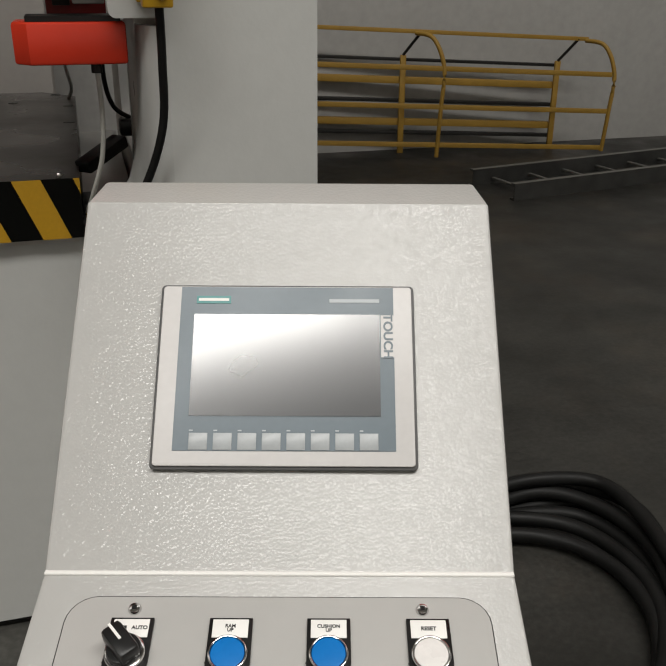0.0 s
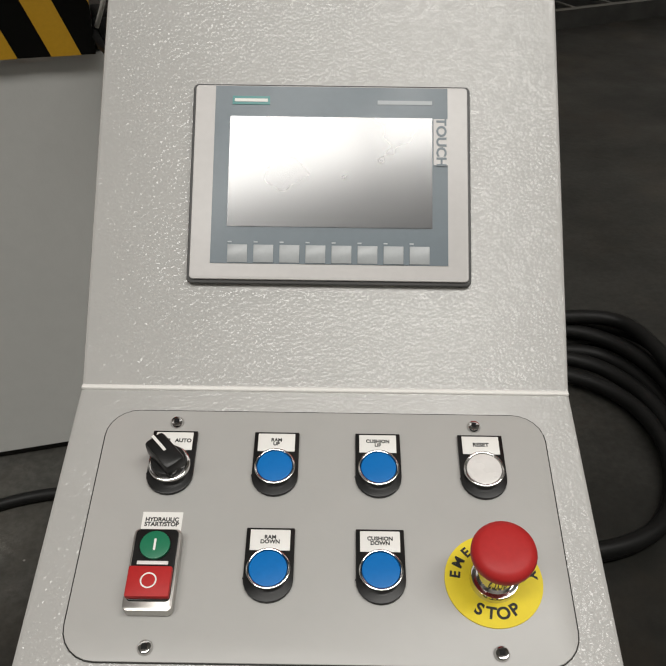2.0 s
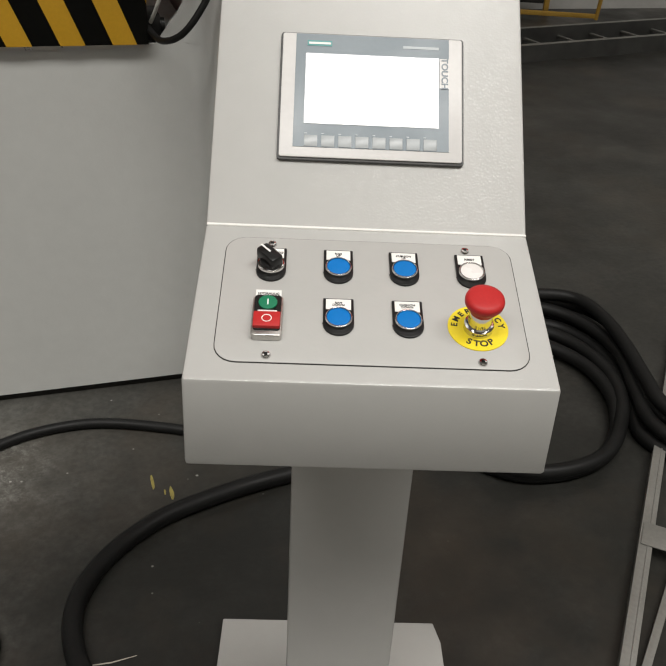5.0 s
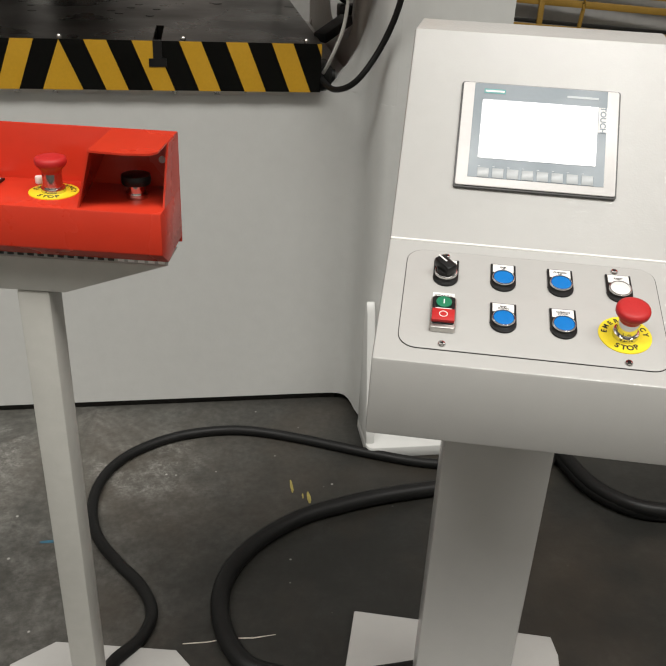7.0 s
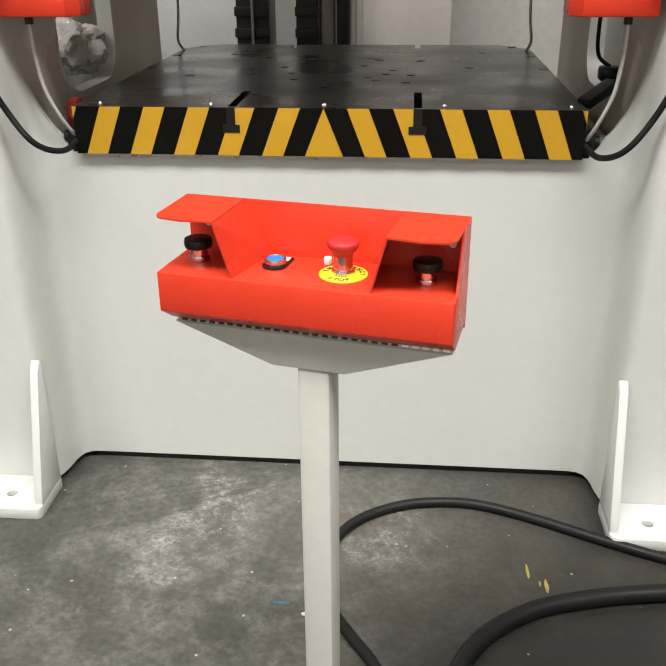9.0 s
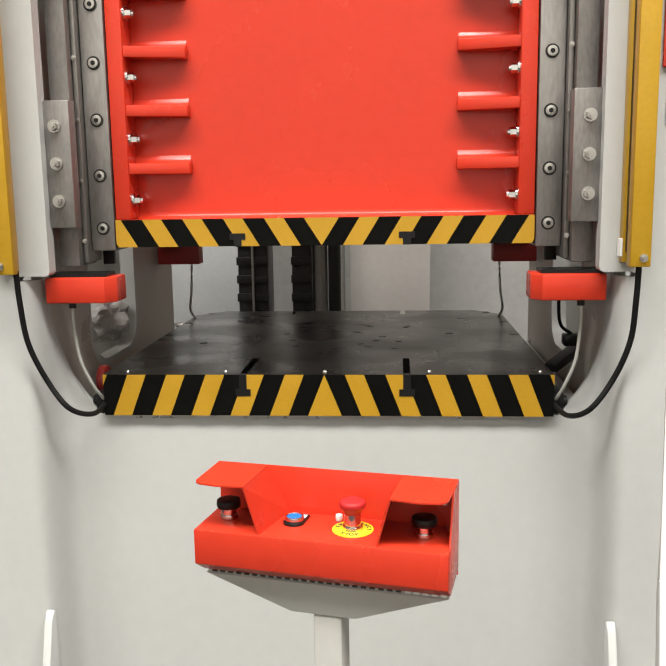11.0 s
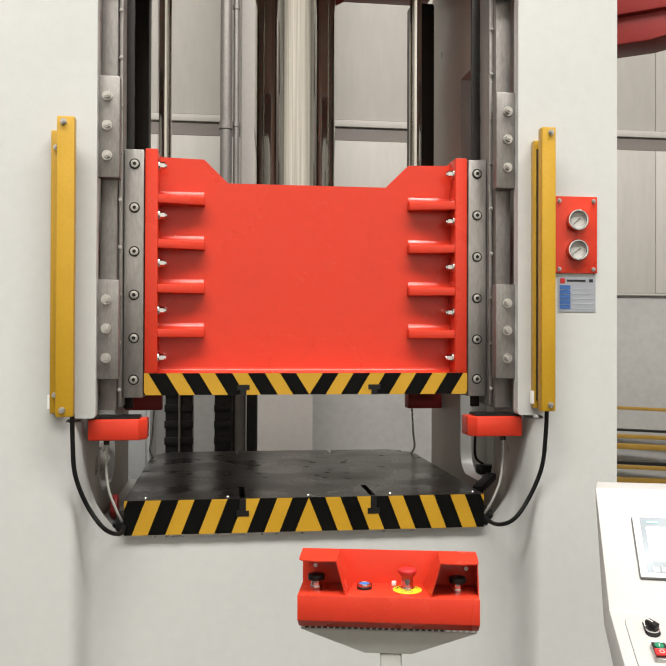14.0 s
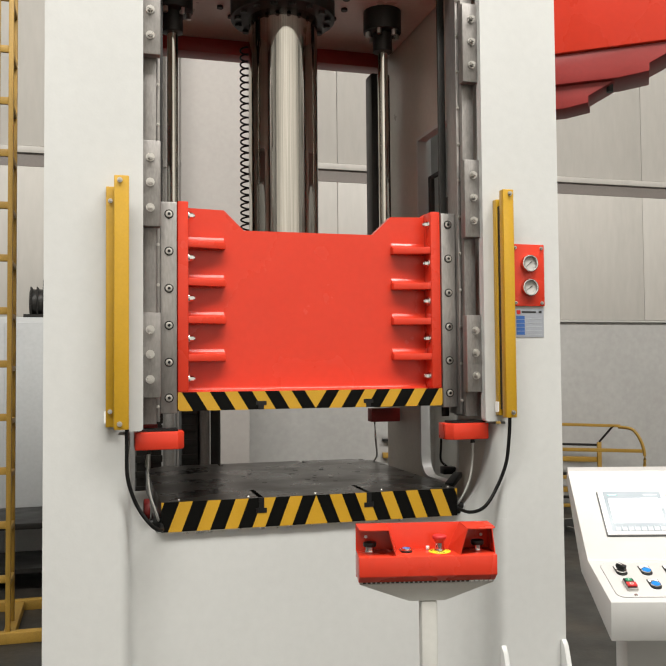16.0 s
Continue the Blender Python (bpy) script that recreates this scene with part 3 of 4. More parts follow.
# guide bars on the ram, gib blocks on the columns
for s in (1, -1):
    bar = part("guide_bar", box(B(), *sorted((s * 0.527, s * 0.588)), RF - 0.004, 0.08, 1.303, 2.086, 0.003), STEEL, press, "ground steel guide bar with socket bolts")
    for z in (2.040, 1.902, 1.764, 1.627, 1.491, 1.360):
        socket_bolt("bolt", bar, (s * 0.556, RF - 0.004, z), 0.0125)
    part("guide_strip", box(B(), *sorted((s * 0.590, s * 0.602)), -0.05, 0.05, 1.275, 3.1, 0.002), STEEL, press)
    part("slideway", box(B(), *sorted((s * 0.604, s * 0.654)), -0.075, 0.05, 1.268, 3.1, 0.003), GIB, press, "worn grey steel slideway")
    part("back_strip", box(B(), *sorted((s * 0.57, s * 0.60)), 0.085, 0.10, 1.26, 3.05, 0.002), DARK, press)
    for k in range(12):
        hex_bolt("screw", press, (s * 0.597, -0.05, 1.33 + 0.148 * k), (0, -1, 0), 0.0055)
    for z0, z1 in ((1.365, 1.668), (1.978, 2.288), (2.602, 2.92)):
        gib = part("gib_block", box(B(), *sorted((s * 0.592, s * 0.657)), -0.118, -0.076, z0, z1, 0.003), GIB, press, "grey steel gib block with three bolts")
        for f in (0.215, 0.51, 0.80):
            hex_bolt("bolt", gib, (s * 0.629, -0.118, z0 + (z1 - z0) * f), (0, -1, 0), 0.0135)
    # dark rear slideways
    part("rear_slideway", box(B(), *sorted((0.540, 0.645) if s > 0 else (-0.666, -0.591)), 0.90, 1.0, 1.26, 2.98, 0.012), DARK, press)
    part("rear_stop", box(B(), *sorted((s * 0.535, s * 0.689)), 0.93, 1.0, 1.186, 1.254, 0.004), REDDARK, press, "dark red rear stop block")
    # red hold-down blocks at the front
    block = [(s * x, y) for x, y in ((0.682, -0.115), (0.532, -0.115), (0.508, -0.088), (0.508, -0.015), (0.682, -0.015))]
    part("stop_block", plate(B(), block, 1.179, 1.243, "z", bevel=0.005), RED, press, "small red stop block with a bevelled end")
    part("cable_gland", cyl(B(), (s * 0.632, -0.07, 1.162), (s * 0.632, -0.07, 1.1795), 0.009, seg=12), DARK, press)
    part("stop_gap", box(B(), *sorted((s * 0.53, s * 0.675)), -0.10, -0.03, 1.2435, 1.252), BLACK, press)

# main cylinder rod, pull-back rods
bm = cyl(B(), (-0.007, 0.50, 1.99), (-0.007, 0.50, 3.13), 0.155, seg=64)
part("piston_rod", bm, ROD, press, "polished chrome piston rod")
bm = cyl(B(), (-0.007, 0.50, 3.03), (-0.007, 0.50, 3.13), 0.235, seg=48, bevel=0.006)
flange = part("gland_flange", bm, DARK, press, "dark bolted gland flange")
for k in range(16):
    a = 2 * math.pi * k / 16
    for r in (0.205, 0.29):
        q = (-0.007 + r * math.cos(a), 0.5 + r * math.sin(a))
        z = 3.03 if r < 0.23 else 3.12
        part("bolt", cyl(B(), (*q, z), (*q, z - 0.012), 0.015, seg=10), DARK, flange)
for x in (-0.498, 0.467):
    part("pull_back_rod", cyl(B(), (x, 0.50, 1.90), (x, 0.50, 3.0), 0.024, seg=24), ROD, press, "slim chrome pull-back rod")
    part("rod_gland", cyl(cyl(B(), (x, 0.50, 2.93), (x, 0.50, 3.02), 0.045, seg=24, bevel=0.004), (x, 0.50, 3.02), (x, 0.50, 3.13), 0.088, seg=24, bevel=0.004), DARK, press)
    for k in range(6):
        a = math.pi * k / 3
        part("nut", cyl(B(), (x + 0.07 * math.cos(a), 0.5 + 0.07 * math.sin(a), 2.995), (x + 0.07 * math.cos(a), 0.5 + 0.07 * math.sin(a), 3.02), 0.012, seg=6), ZINC, press)

coil = [Vector((-0.112 + 0.024 * math.cos(a), 0.90 + 0.024 * math.sin(a), 2.0 + 1.05 * a / (2 * math.pi * 30))) for a in [2 * math.pi * k / 14 for k in range(14 * 30)]]
single("coiled_cable", tube(B(), coil, 0.0045, 6), RUBBER, "black coiled cable hanging behind the piston rod", "cable")

# ---- fittings on the columns ----
def light_curtain(s):
    ob = thing("light_curtain", "yellow light curtain profile screwed to the press column", "light curtain", group="light curtains on the press")
    a, b, z0, z1 = (0.702, 0.747, 1.268, 2.152) if s > 0 else (-0.756, -0.706, 1.262, 2.132)
    c, d = (0.698, 0.742) if s > 0 else (-0.782, -0.735)
    part("housing", box(B(), a, b, FY - 0.085, FY - 0.050, z0, z1, 0.003), YELLOW, ob)
    part("mounting_angle", box(B(), c, d, FY - 0.030, FY - 0.0005, z0 + 0.006, z1 - 0.03, 0.002), YELLOW, ob)
    part("lens_window", box(B(), max(a, c) + 0.002, min(b, d) - 0.002, FY - 0.0498, FY - 0.0302, z0 + 0.03, z1 - 0.06), BLACK, ob, "black lens window")
    for z in (z0 + 0.02, z1 - 0.017):
        hex_bolt("screw", ob, ((a + b) / 2 + s * 0.006, FY - 0.085, z), (0, -1, 0), 0.008)
    for z in (z0 + 0.06, z1 - 0.08):
        hex_bolt("screw", ob, (c + 0.014, FY - 0.030, z), (0, -1, 0), 0.007)
    part("end_clip", box(B(), c - 0.006, c, FY - 0.03, FY - 0.008, z0 + 0.02, z0 + 0.06), LABEL, ob)
    x = 0.728 if s > 0 else -0.712
    way = smooth_path([(x, FY - 0.06, 1.27), (x, FY - 0.05, 1.19), (x - s * 0.004, FY - 0.030, 1.09), (x - s * 0.035, FY - 0.010, 0.995), (x - s * 0.085, FY - 0.005, 0.922), (x - s * 0.125, FY + 0.05, 0.893), (s * 0.585, 0.01, 0.900)], 8)
    part("cable", tube(B(), way, 0.0068, 10), RUBBER, ob, "black cable hanging in a curve")


light_curtain(1)
light_curtain(-1)
# thin bent conduits beside the bolster
for s in (1, -1):
    way = smooth_path([(s * 0.632, -0.07, 1.165), (s * 0.634, -0.06, 1.10), (s * 0.627, -0.05, 1.02), (s * 0.605, -0.03, 0.95), (s * 0.592, 0.0, 0.91)], 8)
    single("conduit", tube(B(), way, 0.0042, 8), STAND, "thin grey conduit curving down beside the bolster", "conduit", "conduits beside the bolster")
for x, y in ((0.56, 0.96), (-0.57, 0.96)):
    way = smooth_path([(x, y, 1.187), (x * 1.01, y, 1.08), (x * 1.03, y + 0.02, 1.01), (x * 1.0, y + 0.05, 0.97)], 6)
    single("conduit", tube(B(), way, 0.0045, 8), STAND, "thin grey cable at the rear of the bolster", "cable")
# cable with a plug inside the column window
way = smooth_path([(0.655, 0.30, 1.22), (0.65, 0.30, 1.12), (0.665, 0.34, 1.05), (0.70, 0.36, 1.02)], 8)
plug = thing("sensor_cable", "black sensor cable with a plug in the column window", "cable")
part("wire", tube(B(), way, 0.005, 8), RUBBER, plug)
part("plug", box(B(), 0.675, 0.735, 0.33, 0.38, 0.985, 1.02, 0.006), BLACK, plug)
part("pad", box(B(), -0.058, 0.058, -0.018, 0.018, 0, 0.024, 0.004), BLACK, plug, m=pose(0.632, 0.12, 0.981, 0, -17, 46))
bm = B()
bmesh.ops.create_icosphere(bm, subdivisions=4, radius=0.085, matrix=Matrix.Translation((-0.80, 0.62, 1.03)) @ Matrix.Diagonal((1.0, 1.2, 0.95, 1)))
for v in bm.verts:
    d = (v.co - Vector((-0.80, 0.62, 1.03))).normalized()
    v.co += d * (0.03 * noise.noise(v.co * 22) + 0.012 * noise.noise(v.co * 60))
    v.co.z = max(v.co.z, 0.957)
single("plastic_bag", bm, DUSTBAG, "crumpled clear plastic bag lying in the column window", "bag")
bm = cyl(B(), (-0.618, 0.12, 0.935), (-0.640, 0.12, 0.935), 0.040, seg=24, bevel=0.006)
single("red_cap", bm, REDDARK, "dull red round cap beside the bolster", "cap")

# pressure gauge panel and name plate
gp = thing("gauge_panel", "red steel plate with two round pressure gauges on the column", "gauge panel")
part("plate", plate(B(), round_rect(0.776, 0.917, 1.704, 1.951, 0.004), FY - 0.008, FY, "y", bevel=0.0015), RED, gp)
for x in (0.789, 0.904):
    for z in (1.717, 1.937):
        hex_bolt("bolt", gp, (x, FY - 0.008, z), (0, -1, 0), 0.006)
for cz, ang in ((1.873, 222), (1.777, 215)):
    gx = 0.846
    bm = plate(B(), arc(gx, cz, 0.034, 0, 348, 29), FY - 0.030, FY - 0.008, "y", [arc(gx, cz, 0.0275, 0, 348, 29)], bevel=0.002)
    g = part("gauge", bm, CHROME, gp, "round chrome pressure gauge with a white dial")
    part("dial", plate(B(), arc(gx, cz, 0.0276, 0, 348, 29), FY - 0.020, FY - 0.009, "y"), DIAL, g)
    for k in range(25):
        a = radians(225 - 270 * k / 24)
        r0 = 0.020 if k % 4 == 0 else 0.0225
        u, w = Vector((math.cos(a), 0, math.sin(a))), Vector((-math.sin(a), 0, math.cos(a)))
        q = [Vector((gx, 0, cz)) + u * r + w * ww for r, ww in ((r0, -0.0004), (0.0252, -0.0004), (0.0252, 0.0004), (r0, 0.0004))]
        part("tick", plate(B(), [(v.x, v.z) for v in q], FY - 0.0206, FY - 0.0199, "y"), INK, g)
    a = radians(ang)
    u, w = Vector((math.cos(a), 0, math.sin(a))), Vector((-math.sin(a), 0, math.cos(a)))
    q = [Vector((gx, 0, cz)) + u * r + w * ww for r, ww in ((-0.012, -0.0016), (0.022, -0.0004), (0.022, 0.0004), (-0.012, 0.0016))]
    part("needle", plate(B(), [(v.x, v.z) for v in q], FY - 0.0218, FY - 0.0211, "y"), INK, g)
np_ = thing("name_plate", "aluminium maker's plate with blue fields and fine print", "name plate")
part("plate", plate(B(), round_rect(0.788, 0.914, 1.580, 1.694, 0.003), FY - 0.002, FY, "y"), PLATEGREY, np_)
part("logo_patch", box(B(), 0.795, 0.811, FY - 0.0035, FY - 0.002, 1.672, 1.688), REDCAP, np_)
part("print_bar", box(B(), 0.817, 0.880, FY - 0.003, FY - 0.002, 1.677, 1.684), INK, np_)
part("print_bar", box(B(), 0.892, 0.905, FY - 0.003, FY - 0.002, 1.676, 1.686), INK, np_)
for k in range(5):
    z = 1.590 + 0.0155 * k
    part("blue_field", box(B(), 0.793, 0.829, FY - 0.003, FY - 0.002, z, z + 0.0135), PLATEBLUE, np_)
    part("print_bar", box(B(), 0.836, 0.905, FY - 0.003, FY - 0.002, z + 0.001, z + 0.0022), PALE, np_)

# ---- operator console ----
con = thing("operator_console", "light grey hammered-paint operator console on a pedestal with a touch panel", "control console", pose(0.6492, -1.2912, 0, 0, 0, -15.835))
DECK = pose(0, 0.010, 0.8487, 16.62, 0, 0) @ Matrix.Translation((-0.0008, 0.0043, 0)) @ Matrix.Diagonal((0.944, 0.936, 0.94, 1))
PANEL = pose(0, 0.2192, 0.9111, 47.93, 0, 0)
side = [(0.0125, 0.8494), (0.2192, 0.9111), (0.4240, 1.1380), (0.4616, 1.1480), (0.472, 1.105), (0.285, 0.862), (0.0125, 0.748)]
bm = plate(B(), side, -0.1755, 0.1755, "x", bevel=0.0035)
for v in bm.verts:  # clipped corners at the very top
    v.co.x *= 1.0 - 0.065 * (v.co.z - 0.85)
    if v.co.y > 0.44 and v.co.z > 1.09:
        v.co.x *= 0.955
part("housing", bm, CONSOLE, con)
# white strip painted along the fold as its edge highlight
part("fold_highlight", box(B(), -0.1740, 0.1740, 0.2167, 0.2217, 0.9099, 0.9124, 0.001), LABEL, con)
part("post", box(B(), -0.075, 0.080, 0.20, 0.30, 0.018, 0.845, 0.006), CONSOLE, con)
bm = plate(B(), [(-0.20, 0.05), (0.185, 0.05), (0.203, 0.10), (0.203, 0.40), (0.193, 0.443), (-0.197, 0.443)], 0.0, 0.018, "z", [], bevel=0.003)
part("base_plate", bm, CONSOLE, con)


def on(frame_m, x, y, z=0.0):
    return frame_m @ Matrix.Translation((x, y, z))


# screwed control plate, let into the deck
part("control_plate_groove", plate(B(), round_rect(-0.1580, 0.1616, 0.0212, 0.2072, 0.023), 0.0003, 0.0008, "z"), DARK, con, m=DECK)
cp = part("control_plate", plate(B(), round_rect(-0.1572, 0.1608, 0.0220, 0.2064, 0.0222), 0.0003, 0.0016, "z", bevel=0.0005), DECKPAINT, con, m=DECK)
for x, y in ((-0.1065, 0.1955), (0.110, 0.1955), (-0.105, 0.0305), (0.112, 0.030)):
    bm = cyl(B(), (x, y, 0.0016), (x, y, 0.0046), 0.0054, 0.004, seg=16, bevel=0.0008)
    s = part("screw", bm, CHROME, cp, "domed chrome screw")
    part("slot", box(B(), x - 0.0018, x + 0.0018, y - 0.0018, y + 0.0018, 0.0045, 0.0048), BLACK, s)
HOLDER = [(-0.0160, 0.0308), (-0.0160, -0.0045)] + arc(0, -0.0045, 0.0162, 180, 360, 12) + [(0.0160, 0.0308)]


def push_button(x, y, cap, text, label):
    h = part("button_holder", plate(B(), [(x + a, y + b) for a, b in HOLDER], 0.0016, 0.0046, "z", bevel=0.0006), BLACK, cp, label)
    part("legend", box(B(), x - 0.0132, x + 0.0132, y + 0.0142, y + 0.0290, 0.0046, 0.0054, 0.0003), LABEL, h)
    letters("legend_text", text, 0.0038 if "\n" in text else 0.0043, h, Matrix.Translation((x, y + 0.0218, 0.0055)))
    bm = plate(B(), arc(x, y, 0.0142, 0, 348, 29), 0.0046, 0.0098, "z", [arc(x, y, 0.0126, 0, 348, 29)], bevel=0.0007)
    part("ring", bm, CHROME, h)
    bm = cyl(B(), (x, y, 0.005), (x, y, 0.0094), 0.0124, seg=28, bevel=0.0014)
    part("cap", bm, cap, h)
    return h


R1, R2 = 0.1560, 0.0800
X1, X2, X3, X4 = -0.1060, -0.0328, 0.0395, 0.1130
push_button(X2, R1, BLUE, "RAM\nUP", "blue push button with a white legend")
push_button(X3, R1, BLUE, "CUSHION\nUP", "blue push button with a white legend")
push_button(X4, R1, WCAP, "RESET", "white push button with a white legend")
push_button(X2, R2, BLUE, "RAM\nDOWN", "blue push button with a white legend")
push_button(X3, R2, BLUE, "CUSHION\nDOWN", "blue push button with a white legend")
# selector switch
h = part("selector_holder", plate(B(), [(X1 + a, R1 + b) for a, b in HOLDER], 0.0016, 0.0046, "z", bevel=0.0006), BLACK, cp, "black selector switch turned to the left")
part("legend", box(B(), X1 - 0.0132, X1 + 0.0132, R1 + 0.0142, R1 + 0.0290, 0.0046, 0.0054, 0.0003), LABEL, h)
letters("legend_text", "AUTO", 0.0042, h, Matrix.Translation((X1 + 0.0065, R1 + 0.0218, 0.0055)))
part("print_bar", box(B(), X1 - 0.0115, X1 - 0.003, R1 + 0.0202, R1 + 0.0234, 0.0054, 0.0057), INK, h)
part("ring", plate(B(), arc(X1, R1, 0.0145, 0, 348, 29), 0.0046, 0.0115, "z", [arc(X1, R1, 0.0112, 0, 348, 29)], bevel=0.0012), CHROME, h)
part("knob_base", cyl(B(), (X1, R1, 0.005), (X1, R1, 0.016), 0.0122, seg=28, bevel=0.0015), BLACK, h)
kn = Matrix.Translation((X1, R1, 0)) @ Matrix.Rotation(radians(42), 4, "Z")
part("knob", box(B(), -0.0078, 0.0078, -0.0118, 0.0165, 0.012, 0.026, 0.003), BLACK, h, m=kn)
part("pointer", box(B(), -0.0010, 0.0010, 0.001, 0.0163, 0.026, 0.0266), LABEL, h, m=kn)
# start and stop double button
hy = part("double_button", plate(B(), round_rect(X1 - 0.0155, X1 + 0.0155, R2 - 0.030, R2 + 0.026, 0.004), 0.0016, 0.0105, "z", bevel=0.001), ZINC, cp, "green and red double push button")
part("frame_plate", plate(B(), round_rect(X1 - 0.0138, X1 + 0.0138, R2 - 0.024, R2 + 0.0245, 0.003), 0.0105, 0.0125, "z", bevel=0.0006), BLACK, hy)
part("start_cap", cyl(B(), (X1, R2 + 0.0125, 0.0125), (X1, R2 + 0.0125, 0.0150), 0.0098, seg=26, bevel=0.0008), GREEN, hy)
part("start_mark", box(B(), X1 - 0.0007, X1 + 0.0007, R2 + 0.0085, R2 + 0.0165, 0.0150, 0.0153), LABEL, hy)
part("lamp_window", box(B(), X1 - 0.010, X1 + 0.010, R2 - 0.0008, R2 + 0.0018, 0.0125, 0.0140, 0.0005), WCAP, hy)
part("stop_cap", box(B(), X1 - 0.0138, X1 + 0.0138, R2 - 0.0235, R2 - 0.003, 0.0125, 0.0175, 0.0012), REDCAP, hy)
part("stop_mark", plate(B(), arc(X1, R2 - 0.013, 0.0052, 0, 342, 19), 0.0175, 0.0178, "z", [arc(X1, R2 - 0.013, 0.0043, 0, 342, 19)]), LABEL, hy)
tag = part("legend", box(B(), X1 - 0.0140, X1 + 0.0130, R2 + 0.0275, R2 + 0.0425, 0.0016, 0.0021), LABEL, cp, "white printed tag")
letters("legend_text", "HYDRAULIC\nSTART/STOP", 0.0041, tag, Matrix.Translation((X1 - 0.0005, R2 + 0.035, 0.0022)))


def emergency_stop(parent, x, y, z, k=1.0, body=True):
    disc = part("yellow_disc", plate(B(), arc(x, y, 0.0315 * k, 0, 354, 59), z, z + 0.0012, "z"), ESTOPY, parent, "round yellow plate with black lettering")
    for i, ch in enumerate("EMERGENCY"):
        a = 172 - 164 * i / 8
        letters("letter", ch, 0.0092 * k, disc, Matrix.Translation((x + 0.0245 * k * math.cos(radians(a)), y + 0.0245 * k * math.sin(radians(a)), z + 0.0013)) @ Matrix.Rotation(radians(a - 90), 4, "Z"))
    for i, ch in enumerate("STOP"):
        a = 270 + (i - 1.5) * 20
        letters("letter", ch, 0.0108 * k, disc, Matrix.Translation((x + 0.0225 * k * math.cos(radians(a)), y + 0.0225 * k * math.sin(radians(a)), z + 0.0013)) @ Matrix.Rotation(radians(a + 90), 4, "Z"))
    part("collar", cyl(cyl(B(), (x, y, z), (x, y, z + 0.008 * k), 0.0155 * k, seg=28, bevel=0.001), (x, y, z + 0.008 * k), (x, y, z + 0.029 * k), 0.0125 * k, seg=28), CHROME, parent, "chrome collar")
    bm = B()
    prof = [(0.0125, 0.026), (0.0135, 0.031), (0.0178, 0.035), (0.0199, 0.0385), (0.0202, 0.0425), (0.0192, 0.0455), (0.0150, 0.0472), (0.0075, 0.0478), (0.0, 0.0479)]
    rings = []
    for r, hh in prof:
        rings.append([bm.verts.new((x + k * r * math.cos(2 * math.pi * q / 32), y + k * r * math.sin(2 * math.pi * q / 32), z + k * hh)) for q in range(32)] if r else [bm.verts.new((x, y, z + k * hh))])
    for a, b in zip(rings, rings[1:]):
        for q in range(32):
            if len(b) == 1:
                bm.faces.new((a[q], a[(q + 1) % 32], b[0]))
            else:
                bm.faces.new((a[q], a[(q + 1) % 32], b[(q + 1) % 32], b[q]))
    bm.faces.new(rings[0][::-1])
    part("mushroom_cap", bm, REDCAP, parent, "red mushroom push cap", soft=60)


emergency_stop(cp, X4 - 0.001, R2 - 0.003, 0.0016)

# touch panel in the sloping face
hx, hs = 0.0015, 0.1521
SQUARE = PANEL @ Matrix.Translation((hx, hs, 0)) @ Matrix.Diagonal((0.952, 0.945, 1, 1)) @ Matrix.Translation((-hx, -hs, 0))
hmi = part("touch_panel", plate(B(), round_rect(hx - 0.1085, hx + 0.1085, hs - 0.0805, hs + 0.0805, 0.004), 0.0, 0.0045, "z", bevel=0.001), HMIEDGE, con, "switched-off touch panel with eight keys", m=SQUARE)
part("bezel", plate(B(), round_rect(hx - 0.1062, hx + 0.1062, hs - 0.0778, hs + 0.0785, 0.003), 0.0045, 0.0068, "z", bevel=0.001), HMISILVER, hmi)
part("front_foil", box(B(), hx - 0.0905, hx + 0.0905, hs - 0.0655, hs + 0.0775, 0.0068, 0.0073), HMIFACE, hmi)
part("screen", box(B(), hx - 0.0785, hx + 0.0785, hs - 0.0365, hs + 0.0525, 0.0073, 0.0078), SCREEN, hmi, "glossy dark grey screen, switched off")
for k in range(8):
    x = hx - 0.0775 + 0.0198 * k
    part("key", box(B(), x, x + 0.0152, hs - 0.0648, hs - 0.0508, 0.0073, 0.0079, 0.0003), KEY, hmi)
    part("key_mark", box(B(), x, x + 0.003, hs - 0.0492, hs - 0.0482, 0.0073, 0.0076), PALE, hmi)
part("badge", box(B(), hx - 0.0772, hx - 0.0480, hs + 0.0622, hs + 0.0692, 0.0073, 0.0077), TEAL, hmi)
part("badge_bar", box(B(), hx - 0.0755, hx - 0.0497, hs + 0.0645, hs + 0.0670, 0.0077, 0.0079), LABEL, hmi)
part("print_bar", box(B(), hx + 0.0360, hx + 0.0785, hs + 0.0635, hs + 0.0668, 0.0073, 0.0076), PALE, hmi)
part("touch_strip", box(B(), hx + 0.0795, hx + 0.0905, hs + 0.0145, hs + 0.0520, 0.0073, 0.0077), HMISILVER, hmi)
letters("touch_word", "TOUCH", 0.0105, hmi, pose(hx + 0.0852, hs + 0.0332, 0.00775, 0, 0, -90) @ Matrix.Diagonal((1.08, 1, 1, 1)), HMIFACE)

